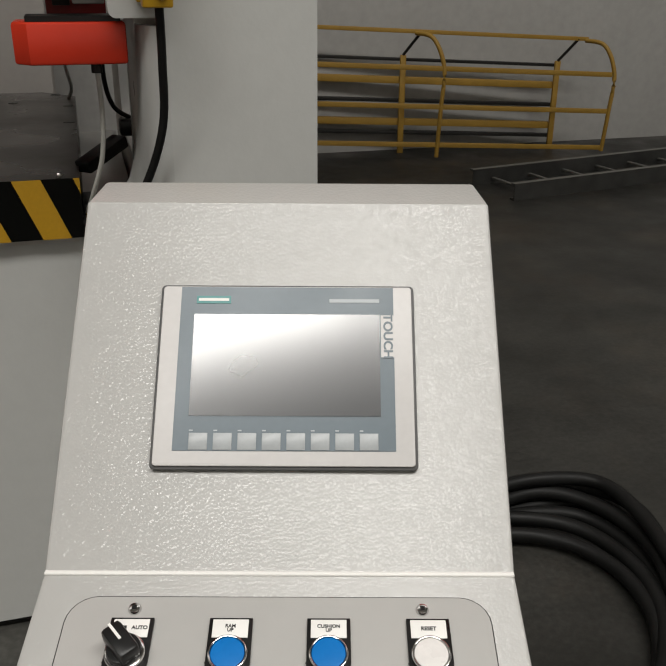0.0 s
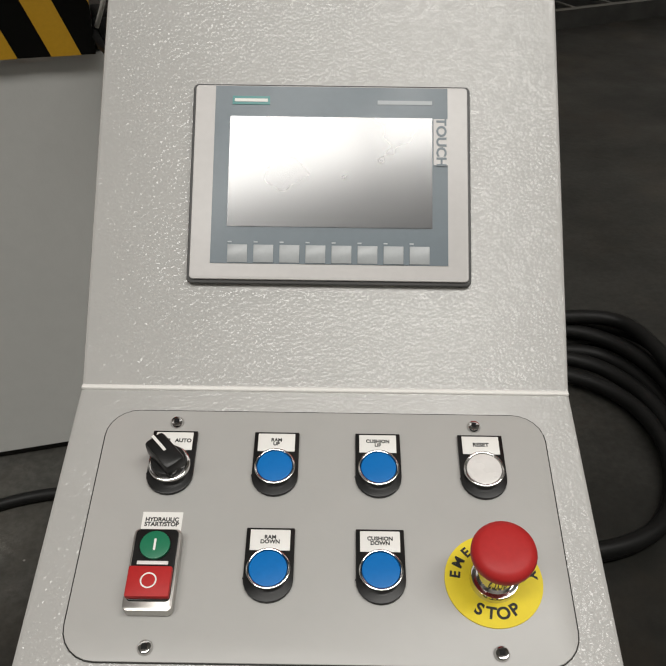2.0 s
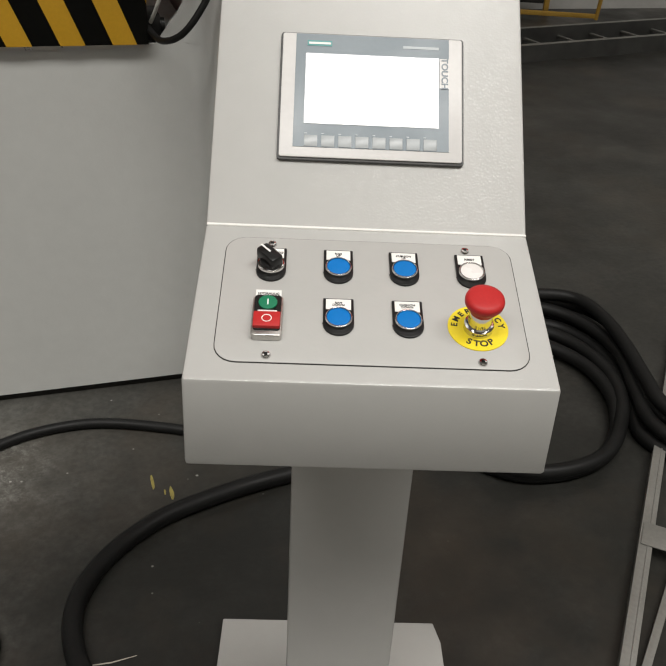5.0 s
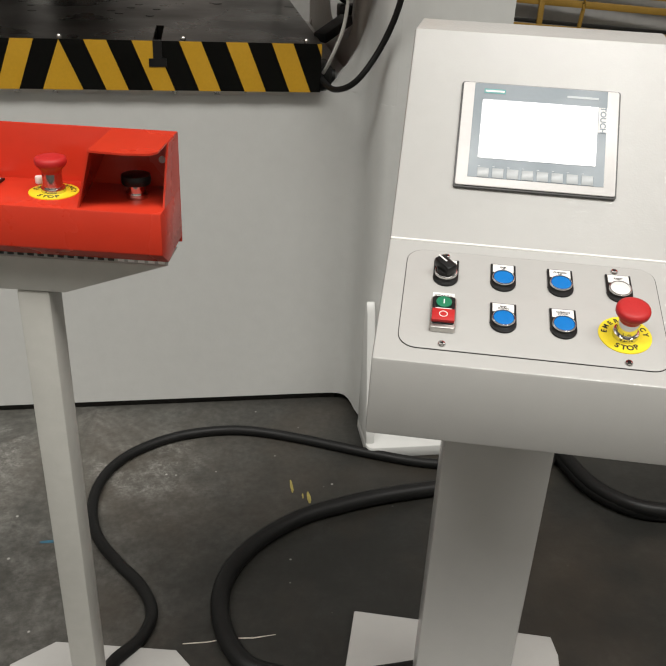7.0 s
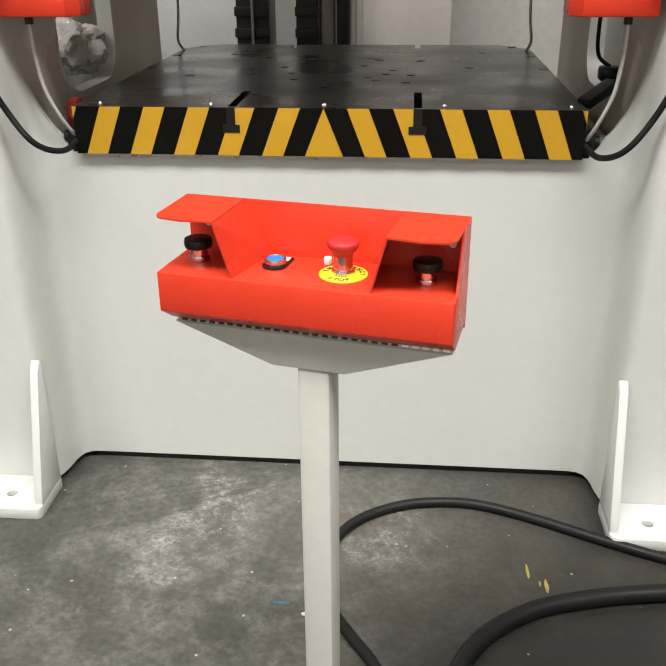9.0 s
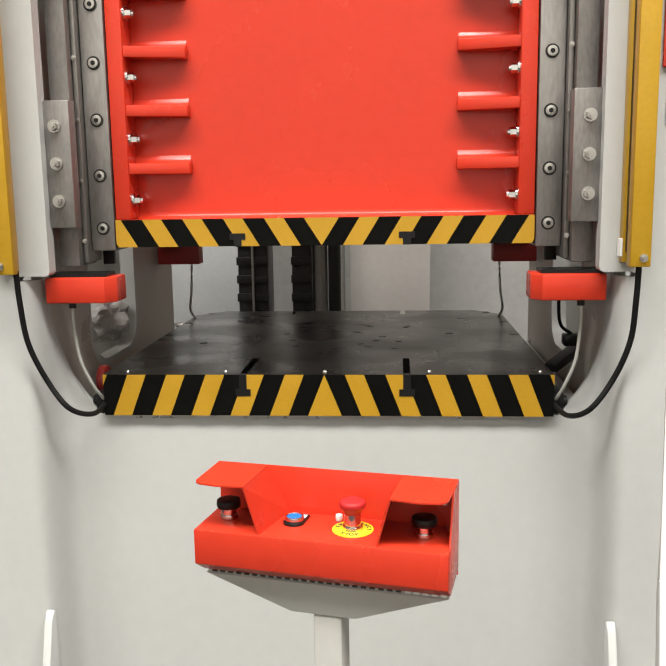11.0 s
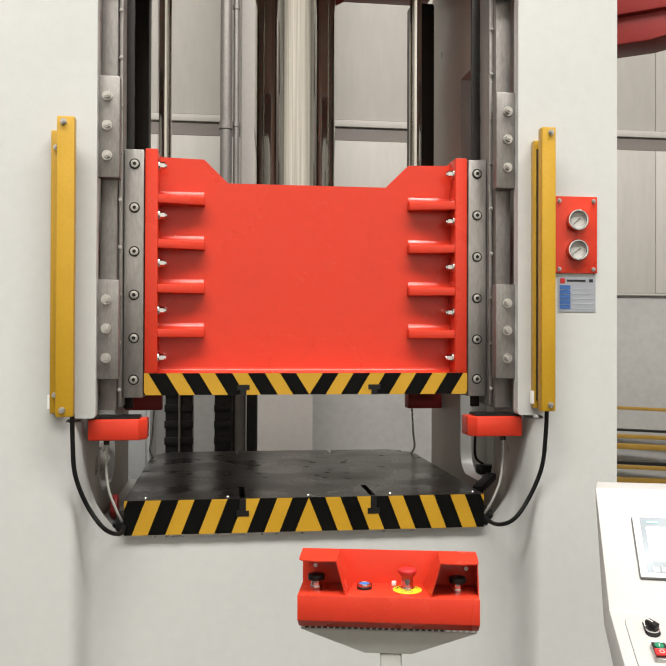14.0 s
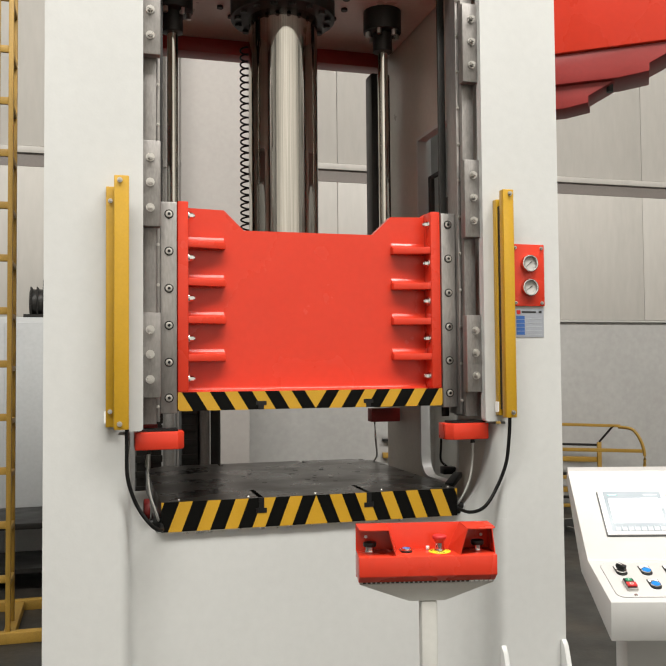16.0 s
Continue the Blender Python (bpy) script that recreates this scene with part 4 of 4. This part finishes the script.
# ---- two-hand station ----
st = thing("two_hand_station", "red two-hand control box on a slim grey pedestal", "control station", pose(0.0668, -1.005, 0, 0, 0, -11.8))
L = 0.191
DZ = 0.949
body = [(0.0, DZ), (0.104, DZ), (0.104, 0.880), (0.030, 0.874), (0.0, 0.895)]
part("body", plate(B(), body, -L, L, "x", bevel=0.002), RED, st)
part("back_wall", box(B(), -L, L, 0.104, 0.107, 0.872, 1.022, 0.001), RED, st)
for s in (1, -1):
    roof = [(s * 0.108, 0.104), (s * 0.108, 0.0)] + ([(s * 0.150, -0.004)] + [(s * x, y) for x, y in arc(0.172, 0.016, 0.017, -90, 0, 6)]) + [(s * L, 0.104)]
    part("hood", plate(B(), roof, 1.020, 1.0225, "z"), RED, st, "bent orange-red hood over the push button")
    wall_pts = [Vector(q) for q in ((s * 0.108, 0.0, 1.021), (s * 0.108, 0.104, 1.021), (s * 0.074, 0.104, DZ), (s * 0.088, 0.004, DZ))]
    bm = B()
    lo = [bm.verts.new(q) for q in wall_pts]
    hi = [bm.verts.new(q + Vector((s * 0.0025, 0, 0))) for q in wall_pts]
    bm.faces.new(lo)
    bm.faces.new(hi)
    for k in range(4):
        bm.faces.new((lo[k - 1], lo[k], hi[k], hi[k - 1]))
    bmesh.ops.recalc_face_normals(bm, faces=bm.faces)
    part("hood_wall", bm, RED, st)
    part("end_wall", plate(B(), [(0.02, DZ), (0.104, DZ), (0.104, 1.021), (0.055, 1.021)], s * (L - 0.0025), s * L, "x"), RED, st) if s > 0 else None
    # white disc painted for the brightness showing through a hole
    part("hole_light", cyl(B(), (s * 0.166 + 0.004, 0.1035, 0.985), (s * 0.166 + 0.004, 0.1020, 0.985), 0.0045, seg=16), LABEL, st, "white disc for light through a hole in the back wall")
    c = (s * 0.152 - 0.004, 0.055)
    pb = part("push_button", cyl(cyl(B(), (*c, DZ), (*c, DZ + 0.008), 0.0135, seg=24, bevel=0.001), (*c, DZ + 0.008), (*c, DZ + 0.020), 0.0115, seg=24), CHROME, st, "black mushroom push button on a chrome collar")
    part("cap", cyl(B(), (*c, DZ + 0.018), (*c, DZ + 0.031), 0.0185, seg=28, bevel=0.004), BLACK, pb)
bb = part("button_holder", plate(B(), [(-0.052 + a, 0.062 + b * 0.9) for a, b in HOLDER], DZ, DZ + 0.003, "z"), BLACK, st, "blue push button with a white legend")
part("ring", plate(B(), arc(-0.052, 0.062, 0.0145, 0, 348, 29), DZ + 0.003, DZ + 0.011, "z", [arc(-0.052, 0.062, 0.0115, 0, 348, 29)], bevel=0.001), CHROME, bb)
part("cap", cyl(B(), (-0.052, 0.062, DZ + 0.003), (-0.052, 0.062, DZ + 0.010), 0.0114, seg=26, bevel=0.001), BLUE, bb)
part("legend", box(B(), -0.065, -0.039, 0.0745, 0.0865, DZ + 0.003, DZ + 0.0036), LABEL, bb)
emergency_stop(st, 0.041, 0.056, DZ, 0.98)
part("small_cap", cyl(B(), (0.012, 0.085, DZ), (0.012, 0.085, DZ + 0.010), 0.0055, seg=14, bevel=0.002), WCAP, st)
# perforated strip along the lower front edge
for k in range(28):
    x = -0.178 + 0.0131 * k
    part("slot", box(B(), x, x + 0.0082, 0.0335, 0.0345, 0.8690, 0.8745), LABEL if k > 22 else DARK, st)
part("strip", box(B(), -0.184, 0.188, 0.0346, 0.0365, 0.8665, 0.8770), STAND, st)
br = [(-0.188, 0.868), (0.188, 0.868), (0.050, 0.820), (-0.050, 0.820)]
part("bracket", plate(B(), br, 0.030, 0.096, "y", bevel=0.002), STAND, st, "tapered grey bracket")
part("post", box(B(), -0.017, 0.029, 0.032, 0.078, 0.010, 0.820, 0.006), STAND, st, "square grey tube post")
bm = plate(B(), [(-0.100, 0.165), (0.130, 0.168), (0.195, 0.105), (0.200, -0.06), (0.135, -0.11), (-0.105, -0.11), (-0.165, -0.06), (-0.165, 0.105)], 0, 0.010, "z", bevel=0.0015)
part("base_plate", bm, CONSOLE, st, "white octagonal base plate")

# ---- cables on the floor ----
def floor_cable(pts, r, label, name="floor_cable"):
    z = [(x, y, max(r, zz)) for x, y, zz in pts]
    single(name, tube(B(), smooth_path(z, 8), r, 12), RUBBER, label, "cable", "cables on the floor")


floor_cable([(1.215, -0.20, 0), (1.18, -0.30, 0), (1.06, -0.365, 0), (0.896, -0.346, 0), (0.811, -0.325, 0), (0.718, -0.287, 0), (0.624, -0.244, 0), (0.539, -0.205, 0), (0.43, -0.164, 0), (0.34, -0.150, 0), (0.229, -0.165, 0), (0.133, -0.212, 0), (0.068, -0.279, 0), (0.035, -0.364, 0), (0.032, -0.457, 0), (0.055, -0.544, 0), (0.101, -0.622, 0), (0.153, -0.695, 0), (0.179, -0.768, 0), (0.163, -0.832, 0), (0.118, -0.888, 0.02), (0.095, -0.945, 0.03)], 0.0125, "black rubber cable looping over the concrete")
floor_cable([(1.205, -0.24, 0), (1.16, -0.36, 0), (1.02, -0.42, 0), (0.864, -0.442, 0), (0.716, -0.462, 0), (0.607, -0.487, 0), (0.502, -0.523, 0), (0.408, -0.587, 0), (0.348, -0.658, 0), (0.318, -0.730, 0), (0.315, -0.810, 0), (0.336, -0.887, 0), (0.380, -0.938, 0), (0.503, -0.975, 0.02), (0.651, -0.992, 0.045), (0.72, -0.99, 0.06)], 0.019, "thick black rubber cable looping to the console")
heap = thing("cable_coil", "heap of coiled thick black rubber cable on the concrete", "cable coil")
RC = 0.0185
LOW = [(1.20, -0.24), (1.205, -0.40), (1.235, -0.50), (1.31, -0.572), (1.42, -0.592), (1.53, -0.566), (1.622, -0.487)]
TOPS = [
    (0.019, 0.0, [(1.685, -0.37), (1.70, -0.23), (1.655, -0.115), (1.56, -0.04), (1.44, -0.02), (1.30, -0.07)]),
    (0.030, 0.012, [(1.705, -0.37), (1.735, -0.22), (1.690, -0.07), (1.58, 0.010), (1.44, 0.03), (1.29, -0.05)]),
]
for z, out, top in TOPS:
    ring = [(x + out * 0.4, y - out * 0.3, z) for x, y in LOW] + [(x, y, z + 0.012) for x, y in top]
    part("turn", tube(B(), smooth_path(ring, 6, True), RC, 14, True), RUBBER, heap)
# wider strands heaped beside the coil, running off under the steel frame
WIDE = [(1.24, -0.10), (1.42, 0.045), (1.58, 0.090), (1.71, 0.085), (1.80, 0.025), (1.832, -0.09), (1.815, -0.23), (1.765, -0.38), (1.74, -0.50), (1.80, -0.61), (1.98, -0.66)]
for n, (dx, dy, z, lift) in enumerate(((-0.050, -0.028, 0.020, 0.0), (-0.012, -0.004, 0.020, 0.0), (0.026, 0.020, 0.020, 0.0), (-0.036, -0.012, 0.050, 0.012), (0.004, 0.012, 0.052, 0.02), (-0.014, 0.002, 0.074, 0.03))):
    way = [(x + dx + 0.010 * math.sin(1.3 * k + 2.0 * n), y + dy + 0.009 * math.sin(1.7 * k + 1.1 * n), z + lift * math.sin(math.pi * k / 10)) for k, (x, y) in enumerate(WIDE)]
    part("turn", tube(B(), smooth_path(way, 6), RC, 14), RUBBER, heap)

# yellow and blue paint marks on the floor
for x, y, w, l, mat in ((0.497, -0.385, 0.008, 0.055, PAINTY), (0.534, -0.430, 0.010, 0.045, PAINTY), (0.520, -0.425, 0.005, 0.02, PAINTY), (-0.055, -0.53, 0.05, 0.010, PAINTB), (0.0, -0.56, 0.014, 0.012, PALE)):
    n = 9
    pts = [(x + w / 2 * math.cos(2 * math.pi * q / n) * random.uniform(0.7, 1.2), y + l / 2 * math.sin(2 * math.pi * q / n) * random.uniform(0.8, 1.1)) for q in range(n)]
    single("paint_mark", plate(B(), pts, 0.0, 0.0012, "z"), mat, "small splash of paint on the concrete", "paint mark", kind="structure")

random.seed(21)
seam = B()
for x0, n in ((-0.9, 6), (-0.52, 9), (0.02, 3), (0.24, 5)):
    up = [(x0 + 0.045 * k, -0.842 + random.uniform(-0.003, 0.003)) for k in range(n)]
    plate(seam, up + [(x, y - random.uniform(0.0004, 0.0026)) for x, y in up[::-1]], 0.0, 0.0008, "z")
single("floor_seam", seam, INNER, "thin pale dusty joint line in the concrete", "floor joint", kind="structure")

# pale steel frame lying on the floor: a square tube with a bolted strut
ch = thing("steel_frame", "dull pale square steel tube with a bolted strut lying on concrete", "steel frame", pose(1.212, -1.150, 0, 0, 0, -39.5))
ring = [(-0.014, 0.0), (0.014, 0.0), (0.014, 0.032), (-0.014, 0.032)]
part("tube", plate(B(), ring, 0.0, 1.45, "y", [[(-0.011, 0.003), (0.011, 0.003), (0.011, 0.029), (-0.011, 0.029)]], bevel=0.0012), DULLSTEEL, ch)
part("seam_rib", box(B(), 0.003, 0.006, 0.05, 1.44, 0.032, 0.0340, 0.0008), DULLSTEEL, ch)
part("strut", plate(B(), [(0.0, 0.0), (0.016, 0.0), (0.016, 0.018), (0.0, 0.018)], 0.0, 0.44, "y", bevel=0.0012), DULLSTEEL, ch, m=pose(0.0165, 0.010, 0, 0, 0, -6.5))
tie = part("tie_plate", box(B(), -0.010, 0.080, 0.385, 0.455, 0.0325, 0.0355, 0.001), DULLSTEEL, ch)
for y in (0.402, 0.438):
    hex_bolt("bolt", tie, (0.050, y, 0.0355), (0, 0, 1), 0.007, DARK)

# ---- cable ladder on the floor ----
tr = thing("cable_ladder", "dark galvanised cable ladder lying on the floor", "cable ladder", pose(3.11, 3.08, 0, 0, 0, 10.5))
for y in (0.0, 0.44):
    part("rail", plate(B(), [(y, 0.0), (y + 0.04, 0.0), (y + 0.04, 0.012), (y + 0.006, 0.016), (y + 0.006, 0.092), (y + 0.04, 0.095), (y + 0.04, 0.105), (y, 0.105)], 0.0, 4.6, "x"), GALV, tr)
    # paler strip on the rail tops, the overhead light put into its colour
    part("lip_highlight", box(B(), 0.0, 4.6, y - 0.001, y + 0.040, 0.1055, 0.1075), DULLSTEEL, tr)
for k in range(15):
    part("rung", box(B(), 0.15 + 0.30 * k, 0.175 + 0.30 * k, 0.012, 0.44, 0.03, 0.045, 0.002), DULLSTEEL, tr)

# ---- caged ladder lying along the wall ----
cg = thing("caged_ladder", "yellow caged access ladder lying on its side by the wall", "ladder", pose(4.36, 4.25, -0.0, 0, 0, -4))
SLOPE = 0.048  # the far end is propped up a little


def rail(name, u0, u1, y, z, w, h, mat, label=""):
    bm = box(B(), u0, u1, y - w / 2, y + w / 2, z - h / 2, z + h / 2, 0.003)
    for v in bm.verts:
        v.co.z -= SLOPE * v.co.x
    part(name, bm, mat, cg, label)


for u in (0.10, -1.25):
    way = smooth_path([(u - 0.14, 0.20, 0.83 - SLOPE * u), (u - 0.05, 0.06, 0.80 - SLOPE * u), (u + 0.02, 0.0, 0.60 - SLOPE * u), (u + 0.01, 0.0, 0.32 - SLOPE * u), (u, 0.02, 0.02)], 6)
    part("hoop", tube(B(), way, 0.016, 8), DIMYELLOW, cg, "bent yellow hoop")
for z, y in ((0.60, 0.0), (0.33, 0.0), (0.05, 0.02)):
    rail("long_bar", -2.5, 0.10, y, z, 0.012, 0.036, DIMYELLOW)
rail("long_bar", -2.5, -0.02, 0.20, 0.835, 0.012, 0.03, DIMYELLOW)
for z, mat, h in ((0.625, DARK, 0.022), (0.475, DIMYELLOW, 0.05), (0.325, DARK, 0.026), (0.165, DIMYELLOW, 0.05), (0.085, DARK, 0.026)):
    rail("stile", -2.5, -0.20, 0.35, z, 0.05, h, mat)
for u in (-0.20, -1.45):
    part("upright", box(B(), u - 0.022, u + 0.022, 0.30, 0.325, 0.0, 0.66 - SLOPE * u, 0.004), DIMYELLOW, cg)
    part("tie", tube(B(), [Vector((u, 0.31, 0.66 - SLOPE * u)), Vector((u + 0.10, 0.20, 0.83 - SLOPE * u))], 0.011, 8), DARK, cg, "dark tie bar")

# ---- yellow ladder tower, cabinet, bench and bucket beyond the press ----
tw = thing("ladder_tower", "yellow steel access ladder standing behind the press", "ladder")
for x, y in ((-1.275, 1.74), (-1.345, 1.74), (-1.275, 1.96), (-1.90, 1.74), (-1.90, 2.4)):
    part("post", box(B(), x - 0.013, x + 0.013, y - 0.016, y + 0.016, 0, 4.6, 0.003), DIMYELLOW, tw)
for k in range(15):
    z = 0.30 + 0.29 * k
    part("rung", box(B(), -1.290, -1.262, 1.756, 1.944, z, z + 0.03, 0.003), DIMYELLOW, tw)
    part("rung", box(B(), -1.333, -1.287, 1.73, 1.75, z + 0.02, z + 0.06, 0.003), DIMYELLOW, tw)
    part("step", box(B(), -1.89, -1.357, 1.755, 1.785, z, z + 0.03, 0.003), DIMYELLOW, tw)
part("base_bar", box(B(), -1.9, -0.99, 1.70, 1.76, 0.0, 0.06, 0.004), DIMYELLOW, tw)
part("base_bar", box(B(), -1.9, -0.99, 2.36, 2.42, 0.0, 0.06, 0.004), DIMYELLOW, tw)
part("base_bar", box(B(), -1.30, -1.24, 1.76, 2.36, 0.0, 0.055, 0.004), DIMYELLOW, tw)
bench = thing("work_bench", "low dark steel work bench behind the press", "bench")
part("top", box(B(), -2.4, -0.95, 2.75, 3.45, 0.42, 0.46, 0.004), DARK, bench)
for x in (-2.35, -1.0):
    for y in (2.8, 3.38):
        part("leg", box(B(), x, x + 0.05, y, y + 0.05, 0, 0.42), DARK, bench)
part("shelf", box(B(), -2.35, -0.98, 2.82, 3.4, 0.12, 0.15), DARK, bench)
cab = thing("cabinet", "grey sheet steel cabinet", "cabinet")
part("body", box(B(), -2.2, -0.80, 3.55, 4.15, 0.0, 1.86, 0.006), CABGREY, cab)
part("door", box(B(), -1.48, -0.83, 3.53, 3.549, 0.08, 1.82, 0.004), CABGREY, cab)
part("plinth", box(B(), -2.18, -0.82, 3.56, 4.1, -0.0, 0.06), DARK, cab)
mt = thing("pump_motor", "small black machine standing on the cabinet", "motor")
part("body", cyl(B(), (-1.32, 3.75, 1.98), (-1.10, 3.75, 1.98), 0.11, seg=20, bevel=0.01), DARK, mt)
part("head", box(B(), -1.22, -1.10, 3.66, 3.84, 2.06, 2.16, 0.008), DARK, mt)
part("foot", box(B(), -1.36, -1.06, 3.64, 3.86, 1.86, 1.89), DARK, mt)
for k in range(5):
    part("fin", box(B(), -1.31 + 0.045 * k, -1.30 + 0.045 * k, 3.63, 3.87, 1.89, 2.10, 0.003), DARK, mt)
bk = thing("paint_bucket", "white tin bucket with a red label on the bench", "bucket", pose(-1.07, 2.92, 0.46))
part("tin", cyl(B(), (0, 0, 0), (0, 0, 0.19), 0.075, 0.085, seg=28), LABEL, bk)
part("rim", plate(B(), arc(0, 0, 0.089, 0, 348, 29), 0.185, 0.20, "z", [arc(0, 0, 0.078, 0, 348, 29)], bevel=0.002), ZINC, bk)
part("label_band", cyl(B(), (0, 0, 0.03), (0, 0, 0.14), 0.0772, 0.0830, seg=28), REDDARK, bk)
part("handle", tube(B(), smooth_path([(-0.09, 0, 0.18), (-0.07, -0.07, 0.21), (0, -0.1, 0.215), (0.07, -0.07, 0.21), (0.09, 0, 0.18)], 6), 0.0025, 6), ZINC, bk)

# dark ribbed casing and pipes behind the press
rc = thing("ribbed_casing", "dark ribbed machine casing behind the press", "machine casing")
part("body", box(B(), -0.59, -0.442, 2.0, 2.2, 0, 1.72, 0.006), DARK, rc)
for k in range(18):
    part("rib", box(B(), -0.595, -0.437, 1.985, 1.999, 0.1 + 0.09 * k, 0.14 + 0.09 * k, 0.003), DARK, rc)
part("edge_strip", box(B(), -0.519, -0.507, 1.975, 1.984, 0.05, 1.70, 0.002), GIB, rc)
rc = thing("ribbed_casing", "narrow dark ribbed casing behind the press", "machine casing")
part("body", box(B(), -0.322, -0.226, 2.0, 2.2, 0, 1.72, 0.006), DARK, rc)
for k in range(18):
    part("rib", box(B(), -0.325, -0.228, 1.985, 1.999, 0.1 + 0.09 * k, 0.14 + 0.09 * k, 0.003), DARK, rc)
ps = thing("pipe_stand", "pair of dark vertical pipes behind the press", "pipes")
part("pipe", cyl(B(), (-0.186, 2.04, 0.02), (-0.186, 2.04, 1.72), 0.037, seg=24), GIB, ps, "grey steel pipe")
part("pipe", cyl(B(), (-0.114, 2.04, 0.02), (-0.114, 2.04, 1.72), 0.031, seg=24), DARK, ps)
part("foot", box(B(), -0.223, -0.07, 1.98, 2.12, 0, 0.02), DARK, ps)
bm = cyl(B(), (-0.262, 3.75, 0), (-0.262, 3.75, 10.9), 0.045, seg=24)
cyl(bm, (-0.262, 3.75, 3.09), (-0.262, 3.75, 3.15), 0.054, seg=24)
single("down_pipe", bm, GIB, "thick grey vertical pipe with a collar before the wall", "pipe", "pipes before the wall")
bm = cyl(B(), (-0.185, 3.78, 0), (-0.185, 3.78, 10.9), 0.022, seg=20)
for z in (3.12, 4.02, 4.14):
    cyl(bm, (-0.185, 3.78, z), (-0.185, 3.78, z + 0.03), 0.028, seg=20)
single("down_pipe", bm, GIB, "slim grey vertical pipe with couplings before the wall", "pipe", "pipes before the wall")
bm = plate(B(), [(-0.14, 4.02), (0.44, 4.02), (0.44, 4.04), (0.16, 4.04), (0.16, 4.42), (0.44, 4.42), (0.44, 4.44), (-0.14, 4.44)], 0, 10.95, "z", bevel=0.004)
single("hall_column", bm, COLUMNPAINT, "pale painted steel column before the hall wall", "column", kind="structure", soft=0)

# ---- red tank on its brackets beside the crown ----
TANK = pose(1.045, 1.40, 0, 0, 0, -35)
tk = thing("oil_tank", "orange-red oil tank on stepped dark red brackets beside the press", "tank", TANK)
part("tank", plate(B(), [(-0.06, 3.205), (2.6, 3.205), (2.6, 4.6), (-0.06, 4.6)], 0.0, 0.34, "y", bevel=0.008), RED, tk)
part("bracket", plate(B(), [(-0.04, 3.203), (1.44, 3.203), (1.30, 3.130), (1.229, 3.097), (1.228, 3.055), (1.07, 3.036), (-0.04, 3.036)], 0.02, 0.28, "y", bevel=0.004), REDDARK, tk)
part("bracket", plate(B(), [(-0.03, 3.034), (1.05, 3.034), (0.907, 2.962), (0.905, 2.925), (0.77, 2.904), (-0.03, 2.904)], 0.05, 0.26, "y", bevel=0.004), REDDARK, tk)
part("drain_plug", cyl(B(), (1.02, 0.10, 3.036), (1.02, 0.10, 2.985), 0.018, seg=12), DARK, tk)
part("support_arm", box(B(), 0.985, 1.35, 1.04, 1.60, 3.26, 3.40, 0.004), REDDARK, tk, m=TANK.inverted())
